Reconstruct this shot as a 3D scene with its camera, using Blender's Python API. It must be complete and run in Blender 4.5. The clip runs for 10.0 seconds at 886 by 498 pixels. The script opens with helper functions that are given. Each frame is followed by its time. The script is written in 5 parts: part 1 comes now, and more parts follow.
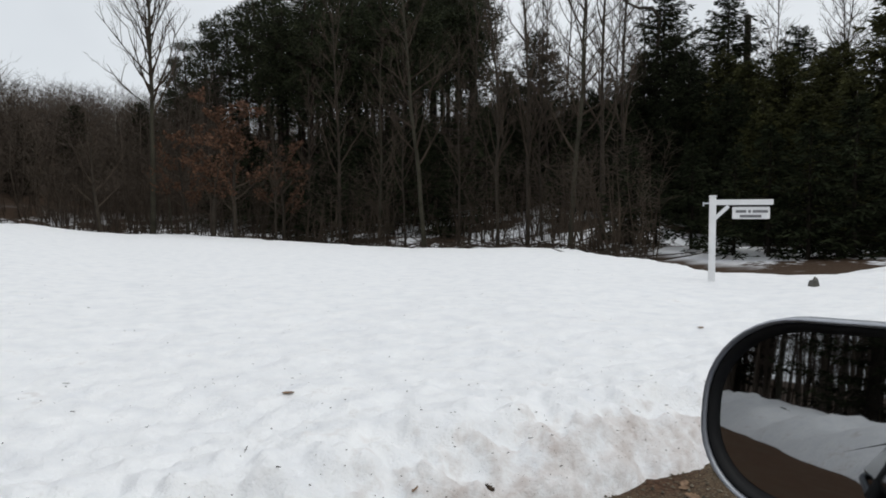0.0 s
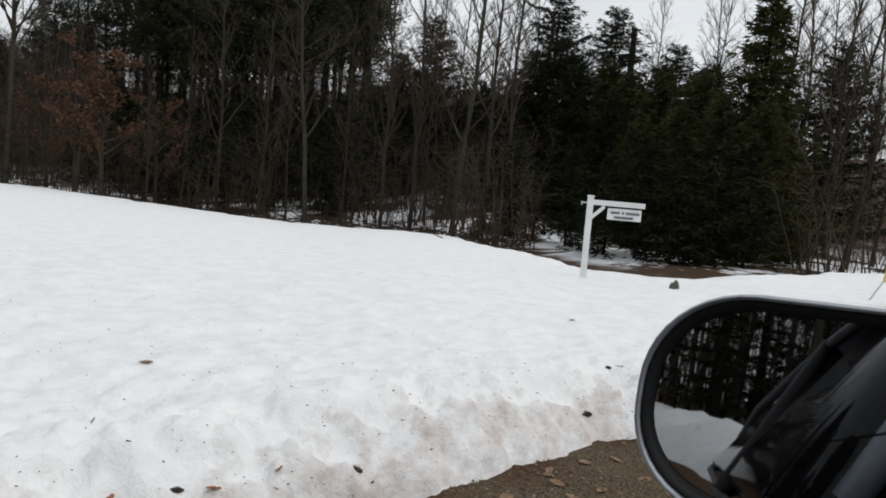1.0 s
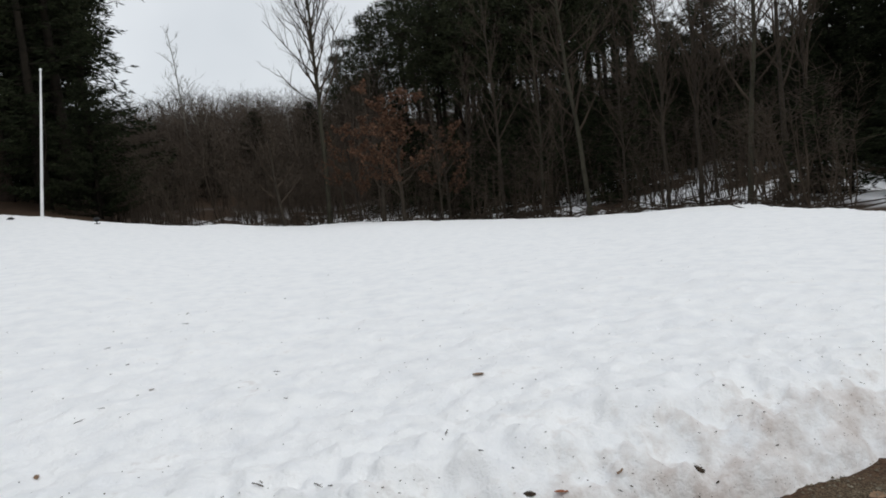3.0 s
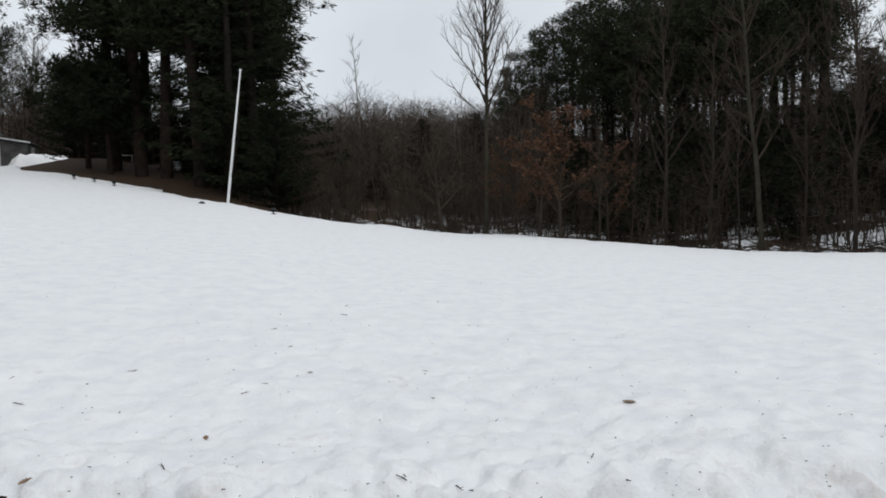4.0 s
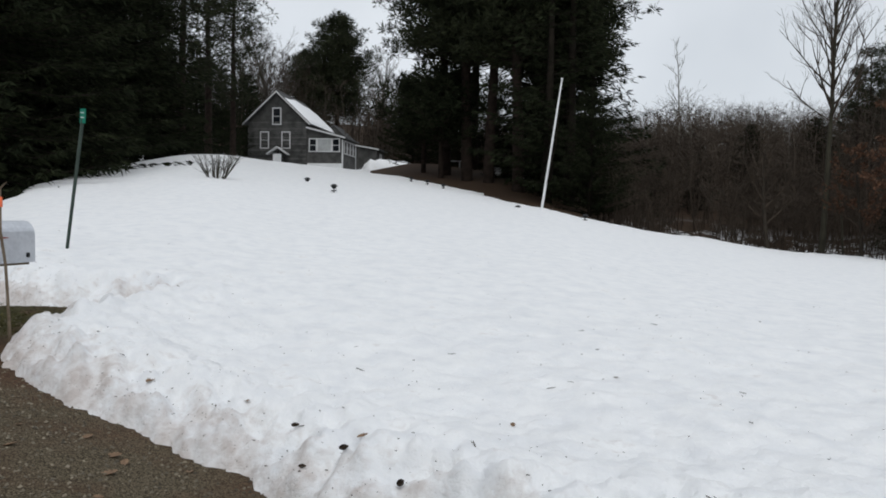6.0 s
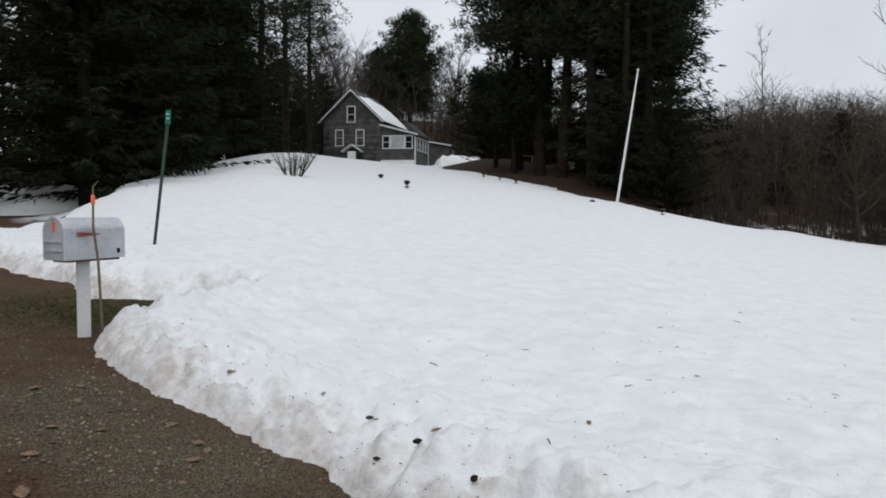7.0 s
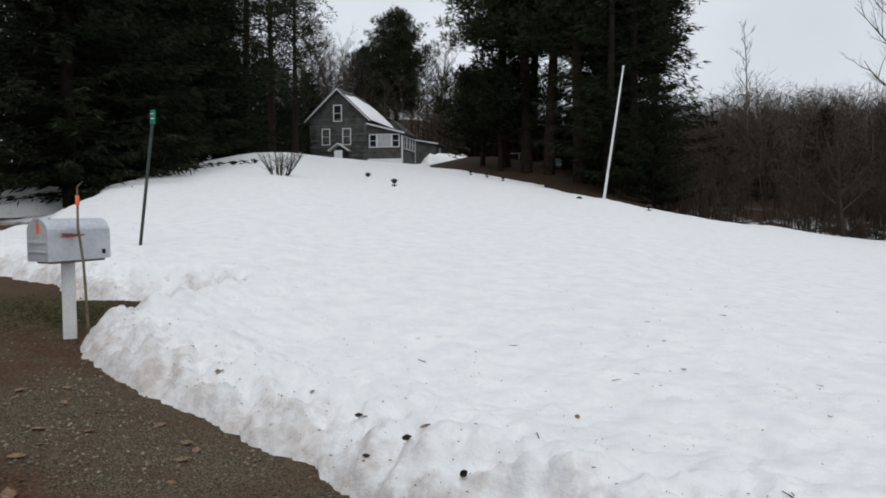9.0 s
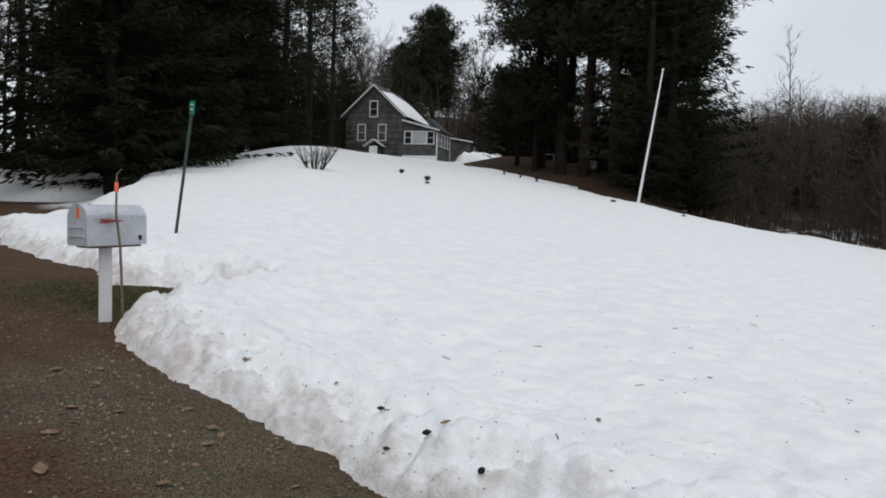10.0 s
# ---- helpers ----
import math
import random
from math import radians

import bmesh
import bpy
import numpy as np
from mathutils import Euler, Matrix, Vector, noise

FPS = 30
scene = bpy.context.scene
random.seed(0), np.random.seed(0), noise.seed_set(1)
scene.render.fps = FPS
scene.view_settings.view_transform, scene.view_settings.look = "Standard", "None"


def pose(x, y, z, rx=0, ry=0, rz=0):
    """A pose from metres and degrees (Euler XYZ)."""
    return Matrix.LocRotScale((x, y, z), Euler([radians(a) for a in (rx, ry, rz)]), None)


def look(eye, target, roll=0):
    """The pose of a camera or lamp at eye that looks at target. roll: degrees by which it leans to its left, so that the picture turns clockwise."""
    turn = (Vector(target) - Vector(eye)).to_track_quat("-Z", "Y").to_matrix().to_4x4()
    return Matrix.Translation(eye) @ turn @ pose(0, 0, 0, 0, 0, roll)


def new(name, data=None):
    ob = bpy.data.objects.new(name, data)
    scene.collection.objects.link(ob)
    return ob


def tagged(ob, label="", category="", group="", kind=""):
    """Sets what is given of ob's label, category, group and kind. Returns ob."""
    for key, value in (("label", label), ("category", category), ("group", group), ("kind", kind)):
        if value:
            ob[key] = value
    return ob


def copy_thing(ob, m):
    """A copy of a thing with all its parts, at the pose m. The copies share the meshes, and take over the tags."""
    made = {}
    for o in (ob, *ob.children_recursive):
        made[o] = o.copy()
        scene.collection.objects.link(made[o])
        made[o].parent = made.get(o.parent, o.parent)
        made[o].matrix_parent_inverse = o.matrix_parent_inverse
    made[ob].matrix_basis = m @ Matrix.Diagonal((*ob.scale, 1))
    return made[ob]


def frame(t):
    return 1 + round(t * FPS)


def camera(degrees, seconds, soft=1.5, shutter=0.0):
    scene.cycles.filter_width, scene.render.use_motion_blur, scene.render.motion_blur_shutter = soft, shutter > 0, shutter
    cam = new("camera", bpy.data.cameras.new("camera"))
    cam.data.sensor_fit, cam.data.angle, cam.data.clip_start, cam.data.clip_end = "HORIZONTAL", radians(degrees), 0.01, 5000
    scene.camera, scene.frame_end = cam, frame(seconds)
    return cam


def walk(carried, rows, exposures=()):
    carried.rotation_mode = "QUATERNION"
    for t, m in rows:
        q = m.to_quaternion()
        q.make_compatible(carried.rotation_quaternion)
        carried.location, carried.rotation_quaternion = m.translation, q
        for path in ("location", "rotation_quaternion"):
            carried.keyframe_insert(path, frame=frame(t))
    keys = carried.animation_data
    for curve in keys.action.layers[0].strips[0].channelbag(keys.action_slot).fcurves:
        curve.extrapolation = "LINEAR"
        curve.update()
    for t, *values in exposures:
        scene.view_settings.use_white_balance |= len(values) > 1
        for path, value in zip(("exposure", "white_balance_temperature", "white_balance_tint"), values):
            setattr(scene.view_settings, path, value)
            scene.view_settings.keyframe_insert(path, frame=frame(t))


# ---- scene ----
# ---------- camera and walk ----------
cam = camera(63.92, 10.0, soft=1.8)
PATH = [  # seconds, x, y, z, tilt, lean, turn
    (0.0, 0.012, -0.094, 1.128, -4.05, 0.57, -29.13),
    (0.3, 0.117, -0.010, 1.102, -3.81, -1.87, -35.08),
    (0.5, 0.102, -0.019, 1.107, -3.43, -2.96, -38.81),
    (0.7, 0.082, -0.012, 1.104, -3.56, -5.16, -41.53),
    (1.0, 0.040, -0.012, 1.097, -5.11, -4.80, -38.36),
    (1.5, 0.0235, -0.022, 1.107, -7.06, -3.75, -35.91),
    (2.0, 0.017, -0.011, 1.117, -7.65, -2.01, -35.04),
    (2.5, -0.008, -0.001, 1.120, -7.70, -0.10, -26.88),
    (2.6, 0.000, 0.003, 1.126, -7.80, -0.01, -24.93),
    (2.8, -0.009, 0.012, 1.134, -7.60, -0.96, -21.90),
    (3.0, -0.031, -0.032, 1.159, -5.52, 6.12, -16.28),
    (3.2, -0.036, -0.043, 1.162, -4.79, 4.59, -13.31),
    (4.3, -0.076, -0.015, 1.134, -3.27, 1.54, -1.08),
    (4.5, -0.073, -0.019, 1.122, -3.13, 1.33, 0.88),
    (5.0, -0.083, -0.009, 1.113, -2.78, 1.64, 9.91),
    (5.2, -0.077, -0.015, 1.117, -2.70, 0.61, 12.71),
    (5.5, -0.078, -0.026, 1.119, -2.60, -0.94, 15.49),
    (5.8, -0.094, -0.010, 1.116, -2.85, -2.15, 18.54),
    (6.0, -0.100, -0.018, 1.115, -2.87, -0.97, 21.05),
    (6.2, -0.103, -0.004, 1.110, -3.00, -1.65, 23.59),
    (7.3, -0.115, 0.005, 1.105, -3.30, -0.28, 27.16),
    (7.5, -0.114, 0.003, 1.103, -3.31, -0.27, 26.84),
    (8.0, -0.111, 0.003, 1.105, -3.35, -0.29, 25.88),
    (8.5, -0.108, 0.004, 1.104, -3.42, -0.37, 25.76),
    (9.0, -0.108, 0.001, 1.100, -3.43, 0.03, 25.88),
    (9.5, -0.102, -0.016, 1.102, -3.42, 0.57, 27.97),
    (10.0, -0.082, -0.010, 1.100, -3.62, -1.87, 28.51),
]
walk(cam, [(t, pose(x, y, z, 90 + tilt, lean, turn)) for t, x, y, z, tilt, lean, turn in PATH], [(0, 0.10, 6520, 6), (0.7, 0.10, 6560, 6), (1.2, 0.14, 6680, 6), (2.7, 0.14, 6680, 6), (3.2, 0.015, 6420, 6), (10, 0.015, 6400, 6.5)])

# ---------- sky and light: an overcast winter day ----------
world = bpy.data.worlds.new("overcast_sky")
scene.world = world
world.use_nodes = True
wn, wl = world.node_tree.nodes, world.node_tree.links
back = wn["Background"]
sky = wn.new("ShaderNodeTexSky")
sky.sky_type, sky.sun_disc, sky.sun_elevation, sky.sun_rotation = "NISHITA", False, radians(38), radians(150)
dim = wn.new("ShaderNodeMixRGB")
dim.blend_type, dim.inputs[0].default_value, dim.inputs[2].default_value = "MULTIPLY", 1.0, (0.1, 0.1, 0.1, 1)
wl.new(sky.outputs[0], dim.inputs[1])
tc = wn.new("ShaderNodeTexCoord")
clouds = wn.new("ShaderNodeTexNoise")
clouds.inputs["Scale"].default_value, clouds.inputs["Detail"].default_value = 2.2, 4
wl.new(tc.outputs["Generated"], clouds.inputs["Vector"])
tone = wn.new("ShaderNodeValToRGB")
tone.color_ramp.elements[0].position, tone.color_ramp.elements[0].color = 0.3, (0.62, 0.64, 0.69, 1)
tone.color_ramp.elements[1].position, tone.color_ramp.elements[1].color = 0.72, (0.82, 0.83, 0.88, 1)
wl.new(clouds.outputs["Fac"], tone.inputs[0])
veil = wn.new("ShaderNodeMixRGB")
veil.inputs[0].default_value = 0.94
wl.new(dim.outputs[0], veil.inputs[1])
wl.new(tone.outputs[0], veil.inputs[2])
wl.new(veil.outputs[0], back.inputs[0])
back.inputs[1].default_value = 1.05

sun = new("sun", bpy.data.lights.new("sun", "SUN"))
sun.data.energy, sun.data.angle, sun.data.color = 0.75, radians(40), (1.0, 0.97, 0.93)
sun.matrix_world = look((0, 0, 40), (-12, 30, 0))


# ---------- materials ----------
def mat(name, ca, cb, scale=4.0, rough=0.8, bump=0.3, bscale=30.0, metal=0.0, island=0.0, dist=0.02, spec=0.4):
    """Two tones mixed by coarse and fine noise, with fine relief."""
    m = bpy.data.materials.new(name)
    m.use_nodes = True
    n, l = m.node_tree.nodes, m.node_tree.links
    b = n["Principled BSDF"]
    co = n.new("ShaderNodeTexCoord")
    a1, a2 = n.new("ShaderNodeTexNoise"), n.new("ShaderNodeTexNoise")
    a1.inputs["Scale"].default_value, a1.inputs["Detail"].default_value = scale, 5
    a2.inputs["Scale"].default_value, a2.inputs["Detail"].default_value = bscale, 6
    for a in (a1, a2):
        l.new(co.outputs["Object"], a.inputs["Vector"])
    add = n.new("ShaderNodeMath")
    add.operation = "MULTIPLY_ADD"
    l.new(a1.outputs["Fac"], add.inputs[0])
    add.inputs[1].default_value = 0.6
    half = n.new("ShaderNodeMath")
    half.operation = "MULTIPLY"
    half.inputs[1].default_value = 0.4
    l.new(a2.outputs["Fac"], half.inputs[0])
    l.new(half.outputs[0], add.inputs[2])
    ramp = n.new("ShaderNodeValToRGB")
    ramp.color_ramp.elements[0].position, ramp.color_ramp.elements[0].color = 0.36, (*ca, 1)
    ramp.color_ramp.elements[1].position, ramp.color_ramp.elements[1].color = 0.64, (*cb, 1)
    l.new(add.outputs[0], ramp.inputs[0])
    out = ramp.outputs[0]
    if island:
        geo = n.new("ShaderNodeNewGeometry") if island > 0 else n.new("ShaderNodeObjectInfo")
        pick = "Random Per Island" if island > 0 else "Random"
        island = abs(island)
        hsv = n.new("ShaderNodeHueSaturation")
        mr = n.new("ShaderNodeMapRange")
        mr.inputs[3].default_value, mr.inputs[4].default_value = 1 - island, 1 + island
        l.new(geo.outputs[pick], mr.inputs[0])
        l.new(mr.outputs[0], hsv.inputs["Value"])
        l.new(out, hsv.inputs["Color"])
        out = hsv.outputs[0]
    l.new(out, b.inputs["Base Color"])
    b.inputs["Roughness"].default_value, b.inputs["Metallic"].default_value = rough, metal
    b.inputs["Specular IOR Level"].default_value = spec
    if bump:
        bp = n.new("ShaderNodeBump")
        bp.inputs["Strength"].default_value, bp.inputs["Distance"].default_value = bump, dist
        l.new(a2.outputs["Fac"], bp.inputs["Height"])
        l.new(bp.outputs[0], b.inputs["Normal"])
    return m


BARK = mat("grey_brown_bark", (0.020, 0.016, 0.012), (0.050, 0.040, 0.030), 2.5, 0.9, 0.6, 25, spec=0.2)
PALE_BARK = mat("pale_lichened_bark", (0.024, 0.022, 0.015), (0.060, 0.055, 0.039), 2.0, 0.9, 0.5, 25, spec=0.2)
BIRCH = mat("white_birch_bark", (0.12, 0.115, 0.10), (0.28, 0.27, 0.25), 2.0, 0.8, 0.3, 14, spec=0.2)
# lighter copy of the twig brown, with distance haze mixed into it
FAR_TWIGS = mat("hazy_brown_twigs", (0.042, 0.033, 0.026), (0.098, 0.078, 0.062), 0.4, 0.95, 0.0, spec=0.1)
# paleness stands for distance haze, put into the twig colour
HAZED_TWIGS = mat("haze_paled_twigs", (0.055, 0.048, 0.043), (0.12, 0.105, 0.095), 1.0, 0.95, 0.0, spec=0.1)
TWIGS = mat("dark_twigs", (0.028, 0.021, 0.015), (0.068, 0.051, 0.037), 2.0, 0.9, 0.0, spec=0.2)
NEEDLES = mat("dark_spruce_needles", (0.009, 0.012, 0.007), (0.026, 0.031, 0.016), 1.2, 0.95, 0.0, 9, island=0.5, spec=0.03)
CEDAR = mat("olive_cedar_foliage", (0.018, 0.021, 0.007), (0.060, 0.059, 0.019), 1.2, 0.85, 0.0, 9, island=0.45, spec=0.15)
PINE = mat("pine_needles", (0.013, 0.017, 0.008), (0.034, 0.039, 0.018), 1.0, 0.85, 0.0, 8, island=0.45, spec=0.15)
SPRUCE_BARK = mat("dark_spruce_bark", (0.009, 0.008, 0.006), (0.026, 0.021, 0.016), 3.0, 0.95, 0.6, 18, spec=0.1)
PINE_BARK = mat("red_brown_pine_bark", (0.015, 0.011, 0.009), (0.040, 0.029, 0.023), 3.0, 0.95, 0.8, 18, spec=0.1)
RUST = mat("dry_rust_leaves", (0.055, 0.030, 0.018), (0.135, 0.068, 0.040), 2.0, 0.8, 0.0, 9, island=0.4, spec=0.2)
WHITE = mat("white_paint", (0.66, 0.67, 0.68), (0.80, 0.80, 0.80), 3.0, 0.5, 0.15, 60)
SIDING = mat("weathered_grey_siding", (0.030, 0.030, 0.029), (0.110, 0.108, 0.102), 1.4, 0.85, 0.25, 20, island=-0.5)
ROOFING = mat("dark_shingles", (0.05, 0.05, 0.052), (0.10, 0.10, 0.10), 2.0, 0.9, 0.5, 30)
TRIM = mat("white_window_trim", (0.50, 0.50, 0.50), (0.66, 0.66, 0.66), 2.0, 0.6, 0.1, 30)
PANE = mat("dark_window_glass", (0.008, 0.009, 0.011), (0.016, 0.018, 0.021), 1.5, 0.08, 0.0, spec=0.2)
CURTAIN = mat("pale_curtain_behind_glass", (0.32, 0.33, 0.33), (0.46, 0.47, 0.47), 2.0, 0.25, 0.0)
GALV = mat("dull_galvanised_steel", (0.50, 0.52, 0.56), (0.66, 0.68, 0.72), 5.0, 0.42, 0.12, 40, metal=0.55, dist=0.004)
RED = mat("faded_red_paint", (0.22, 0.045, 0.03), (0.40, 0.08, 0.05), 9.0, 0.6, 0.1, 60)
ORANGE = mat("orange_marker_tape", (0.75, 0.12, 0.04), (0.9, 0.20, 0.07), 9.0, 0.5, 0.1, 60)
STICK = mat("weathered_stick", (0.10, 0.075, 0.05), (0.22, 0.17, 0.12), 9.0, 0.9, 0.5, 60)
GREEN = mat("green_enamel", (0.01, 0.20, 0.13), (0.02, 0.28, 0.19), 9.0, 0.45, 0.05, 60)
POST_GREEN = mat("dark_green_steel_post", (0.015, 0.03, 0.022), (0.03, 0.05, 0.038), 9.0, 0.6, 0.1, 60)
INK = mat("faded_black_lettering", (0.10, 0.10, 0.11), (0.2, 0.2, 0.21), 20.0, 0.7, 0.0)
BLACK = mat("black_plastic", (0.006, 0.006, 0.007), (0.012, 0.012, 0.013), 8.0, 0.6, 0.1, 200, dist=0.001)
CONE = mat("dark_cone_scales", (0.03, 0.022, 0.016), (0.085, 0.06, 0.04), 30.0, 0.9, 0.0, island=0.4)
ROCK = mat("dark_wet_stone", (0.05, 0.048, 0.042), (0.12, 0.115, 0.10), 9.0, 0.8, 0.6, 50)
POLE = mat("weathered_utility_pole", (0.055, 0.045, 0.038), (0.12, 0.10, 0.085), 2.0, 0.95, 0.6, 30)
YELLOW = mat("yellow_reflector_plastic", (0.55, 0.40, 0.12), (0.70, 0.55, 0.22), 6.0, 0.5, 0.1, 40)
PAINT = mat("blue_grey_car_paint", (0.16, 0.18, 0.21), (0.19, 0.21, 0.245), 3.0, 0.3, 0.0, metal=0.5)
SILVER = mat("silver_mirror_shell", (0.34, 0.355, 0.39), (0.44, 0.455, 0.50), 3.0, 0.32, 0.05, 300, metal=0.5, dist=0.0008)
CABIN_GLASS = mat("car_glass_and_dark_inside", (0.006, 0.006, 0.007), (0.010, 0.010, 0.012), 2.0, 0.06, 0.0, spec=0.25)
RUBBER = mat("tyre_rubber", (0.015, 0.015, 0.015), (0.03, 0.03, 0.03), 20.0, 0.9, 0.2, 80)
GRASS = mat("matted_verge_grass", (0.030, 0.030, 0.010), (0.085, 0.078, 0.032), 2.0, 0.9, 0.0, 9, island=0.45, spec=0.1)
PEBBLE = mat("grey_gravel_stones", (0.060, 0.050, 0.035), (0.19, 0.163, 0.120), 2.0, 0.85, 0.0, 40, island=0.6)

GLASS = bpy.data.materials.new("mirror_silver")
GLASS.use_nodes = True
gb = GLASS.node_tree.nodes["Principled BSDF"]
gb.inputs["Base Color"].default_value = (0.36, 0.37, 0.38, 1)
gb.inputs["Metallic"].default_value, gb.inputs["Roughness"].default_value = 1.0, 0.015


def snow_material():
    """Old snow: blue-white grain, melt hollows, and grit where the plough threw it."""
    m = bpy.data.materials.new("old_snow")
    m.use_nodes = True
    n, l = m.node_tree.nodes, m.node_tree.links
    b = n["Principled BSDF"]
    co = n.new("ShaderNodeTexCoord")

    def noise_tex(scale, detail, rough=0.55):
        a = n.new("ShaderNodeTexNoise")
        a.inputs["Scale"].default_value, a.inputs["Detail"].default_value, a.inputs["Roughness"].default_value = scale, detail, rough
        l.new(co.outputs["Object"], a.inputs["Vector"])
        return a

    mid, pits, fine = noise_tex(5.0, 6, 0.62), noise_tex(17.0, 4, 0.6), noise_tex(60.0, 4, 0.7)
    base = n.new("ShaderNodeValToRGB")
    base.color_ramp.elements[0].position, base.color_ramp.elements[0].color = 0.28, (0.80, 0.81, 0.835, 1)
    base.color_ramp.elements[1].position, base.color_ramp.elements[1].color = 0.60, (0.91, 0.912, 0.918, 1)
    l.new(mid.outputs["Fac"], base.inputs[0])
    at = n.new("ShaderNodeAttribute")
    at.attribute_name = "dirt"
    # blotchy grime, heavier where the bank is dirty
    mul = n.new("ShaderNodeMath")
    mul.operation = "MULTIPLY_ADD"
    both = n.new("ShaderNodeMixRGB")
    both.inputs[0].default_value = 0.42
    l.new(mid.outputs["Fac"], both.inputs[1])
    l.new(pits.outputs["Fac"], both.inputs[2])
    l.new(both.outputs[0], mul.inputs[0])
    mul.inputs[1].default_value = 3.8
    stain = noise_tex(1.3, 4, 0.6)
    st = n.new("ShaderNodeMath")
    st.operation = "MULTIPLY_ADD"
    l.new(stain.outputs["Fac"], st.inputs[0])
    st.inputs[1].default_value, st.inputs[2].default_value = 1.2, -2.92
    l.new(st.outputs[0], mul.inputs[2])
    sm = n.new("ShaderNodeMath")
    sm.operation = "ADD"
    l.new(mul.outputs[0], sm.inputs[0])
    l.new(at.outputs["Fac"], sm.inputs[1])
    sm.use_clamp = True
    grime = n.new("ShaderNodeMixRGB")
    grime.inputs[2].default_value = (0.39, 0.305, 0.265, 1)
    l.new(base.outputs[0], grime.inputs[1])
    damp = n.new("ShaderNodeMath")
    damp.operation = "MULTIPLY"
    damp.inputs[1].default_value = 0.66
    l.new(sm.outputs[0], damp.inputs[0])
    l.new(damp.outputs[0], grime.inputs[0])
    # dark grit specks
    vor = n.new("ShaderNodeTexVoronoi")
    vor.inputs["Scale"].default_value = 55.0
    l.new(co.outputs["Object"], vor.inputs["Vector"])
    lt = n.new("ShaderNodeMath")
    lt.operation = "LESS_THAN"
    lt.inputs[1].default_value = 0.36
    rough_dist = n.new("ShaderNodeMath")
    rough_dist.operation = "MULTIPLY_ADD"
    l.new(fine.outputs["Fac"], rough_dist.inputs[0])
    rough_dist.inputs[1].default_value = 0.5
    l.new(vor.outputs["Distance"], rough_dist.inputs[2])
    l.new(rough_dist.outputs[0], lt.inputs[0])
    pick = n.new("ShaderNodeMath")
    pick.operation = "MULTIPLY"
    l.new(lt.outputs[0], pick.inputs[0])
    gate = n.new("ShaderNodeMapRange")
    gate.inputs[1].default_value, gate.inputs[2].default_value = 0.25, 0.75
    gate.inputs[3].default_value, gate.inputs[4].default_value = 0.0, 0.85
    l.new(sm.outputs[0], gate.inputs[0])
    l.new(gate.outputs[0], pick.inputs[1])
    grit = n.new("ShaderNodeMixRGB")
    grit.inputs[2].default_value = (0.10, 0.08, 0.06, 1)
    l.new(grime.outputs[0], grit.inputs[1])
    l.new(pick.outputs[0], grit.inputs[0])
    l.new(grit.outputs[0], b.inputs["Base Color"])
    b.inputs["Roughness"].default_value, b.inputs["Specular IOR Level"].default_value = 0.75, 0.25
    hs = n.new("ShaderNodeMath")
    hs.operation = "MULTIPLY_ADD"
    l.new(mid.outputs["Fac"], hs.inputs[0])
    hs.inputs[1].default_value = 0.9
    h2 = n.new("ShaderNodeMath")
    h2.operation = "MULTIPLY_ADD"
    l.new(fine.outputs["Fac"], h2.inputs[0])
    h2.inputs[1].default_value = 0.5
    l.new(pits.outputs["Fac"], h2.inputs[2])
    l.new(h2.outputs[0], hs.inputs[2])
    bp = n.new("ShaderNodeBump")
    bp.inputs["Strength"].default_value, bp.inputs["Distance"].default_value = 0.62, 0.025
    l.new(hs.outputs[0], bp.inputs["Height"])
    l.new(bp.outputs[0], b.inputs["Normal"])
    return m


SNOW = snow_material()


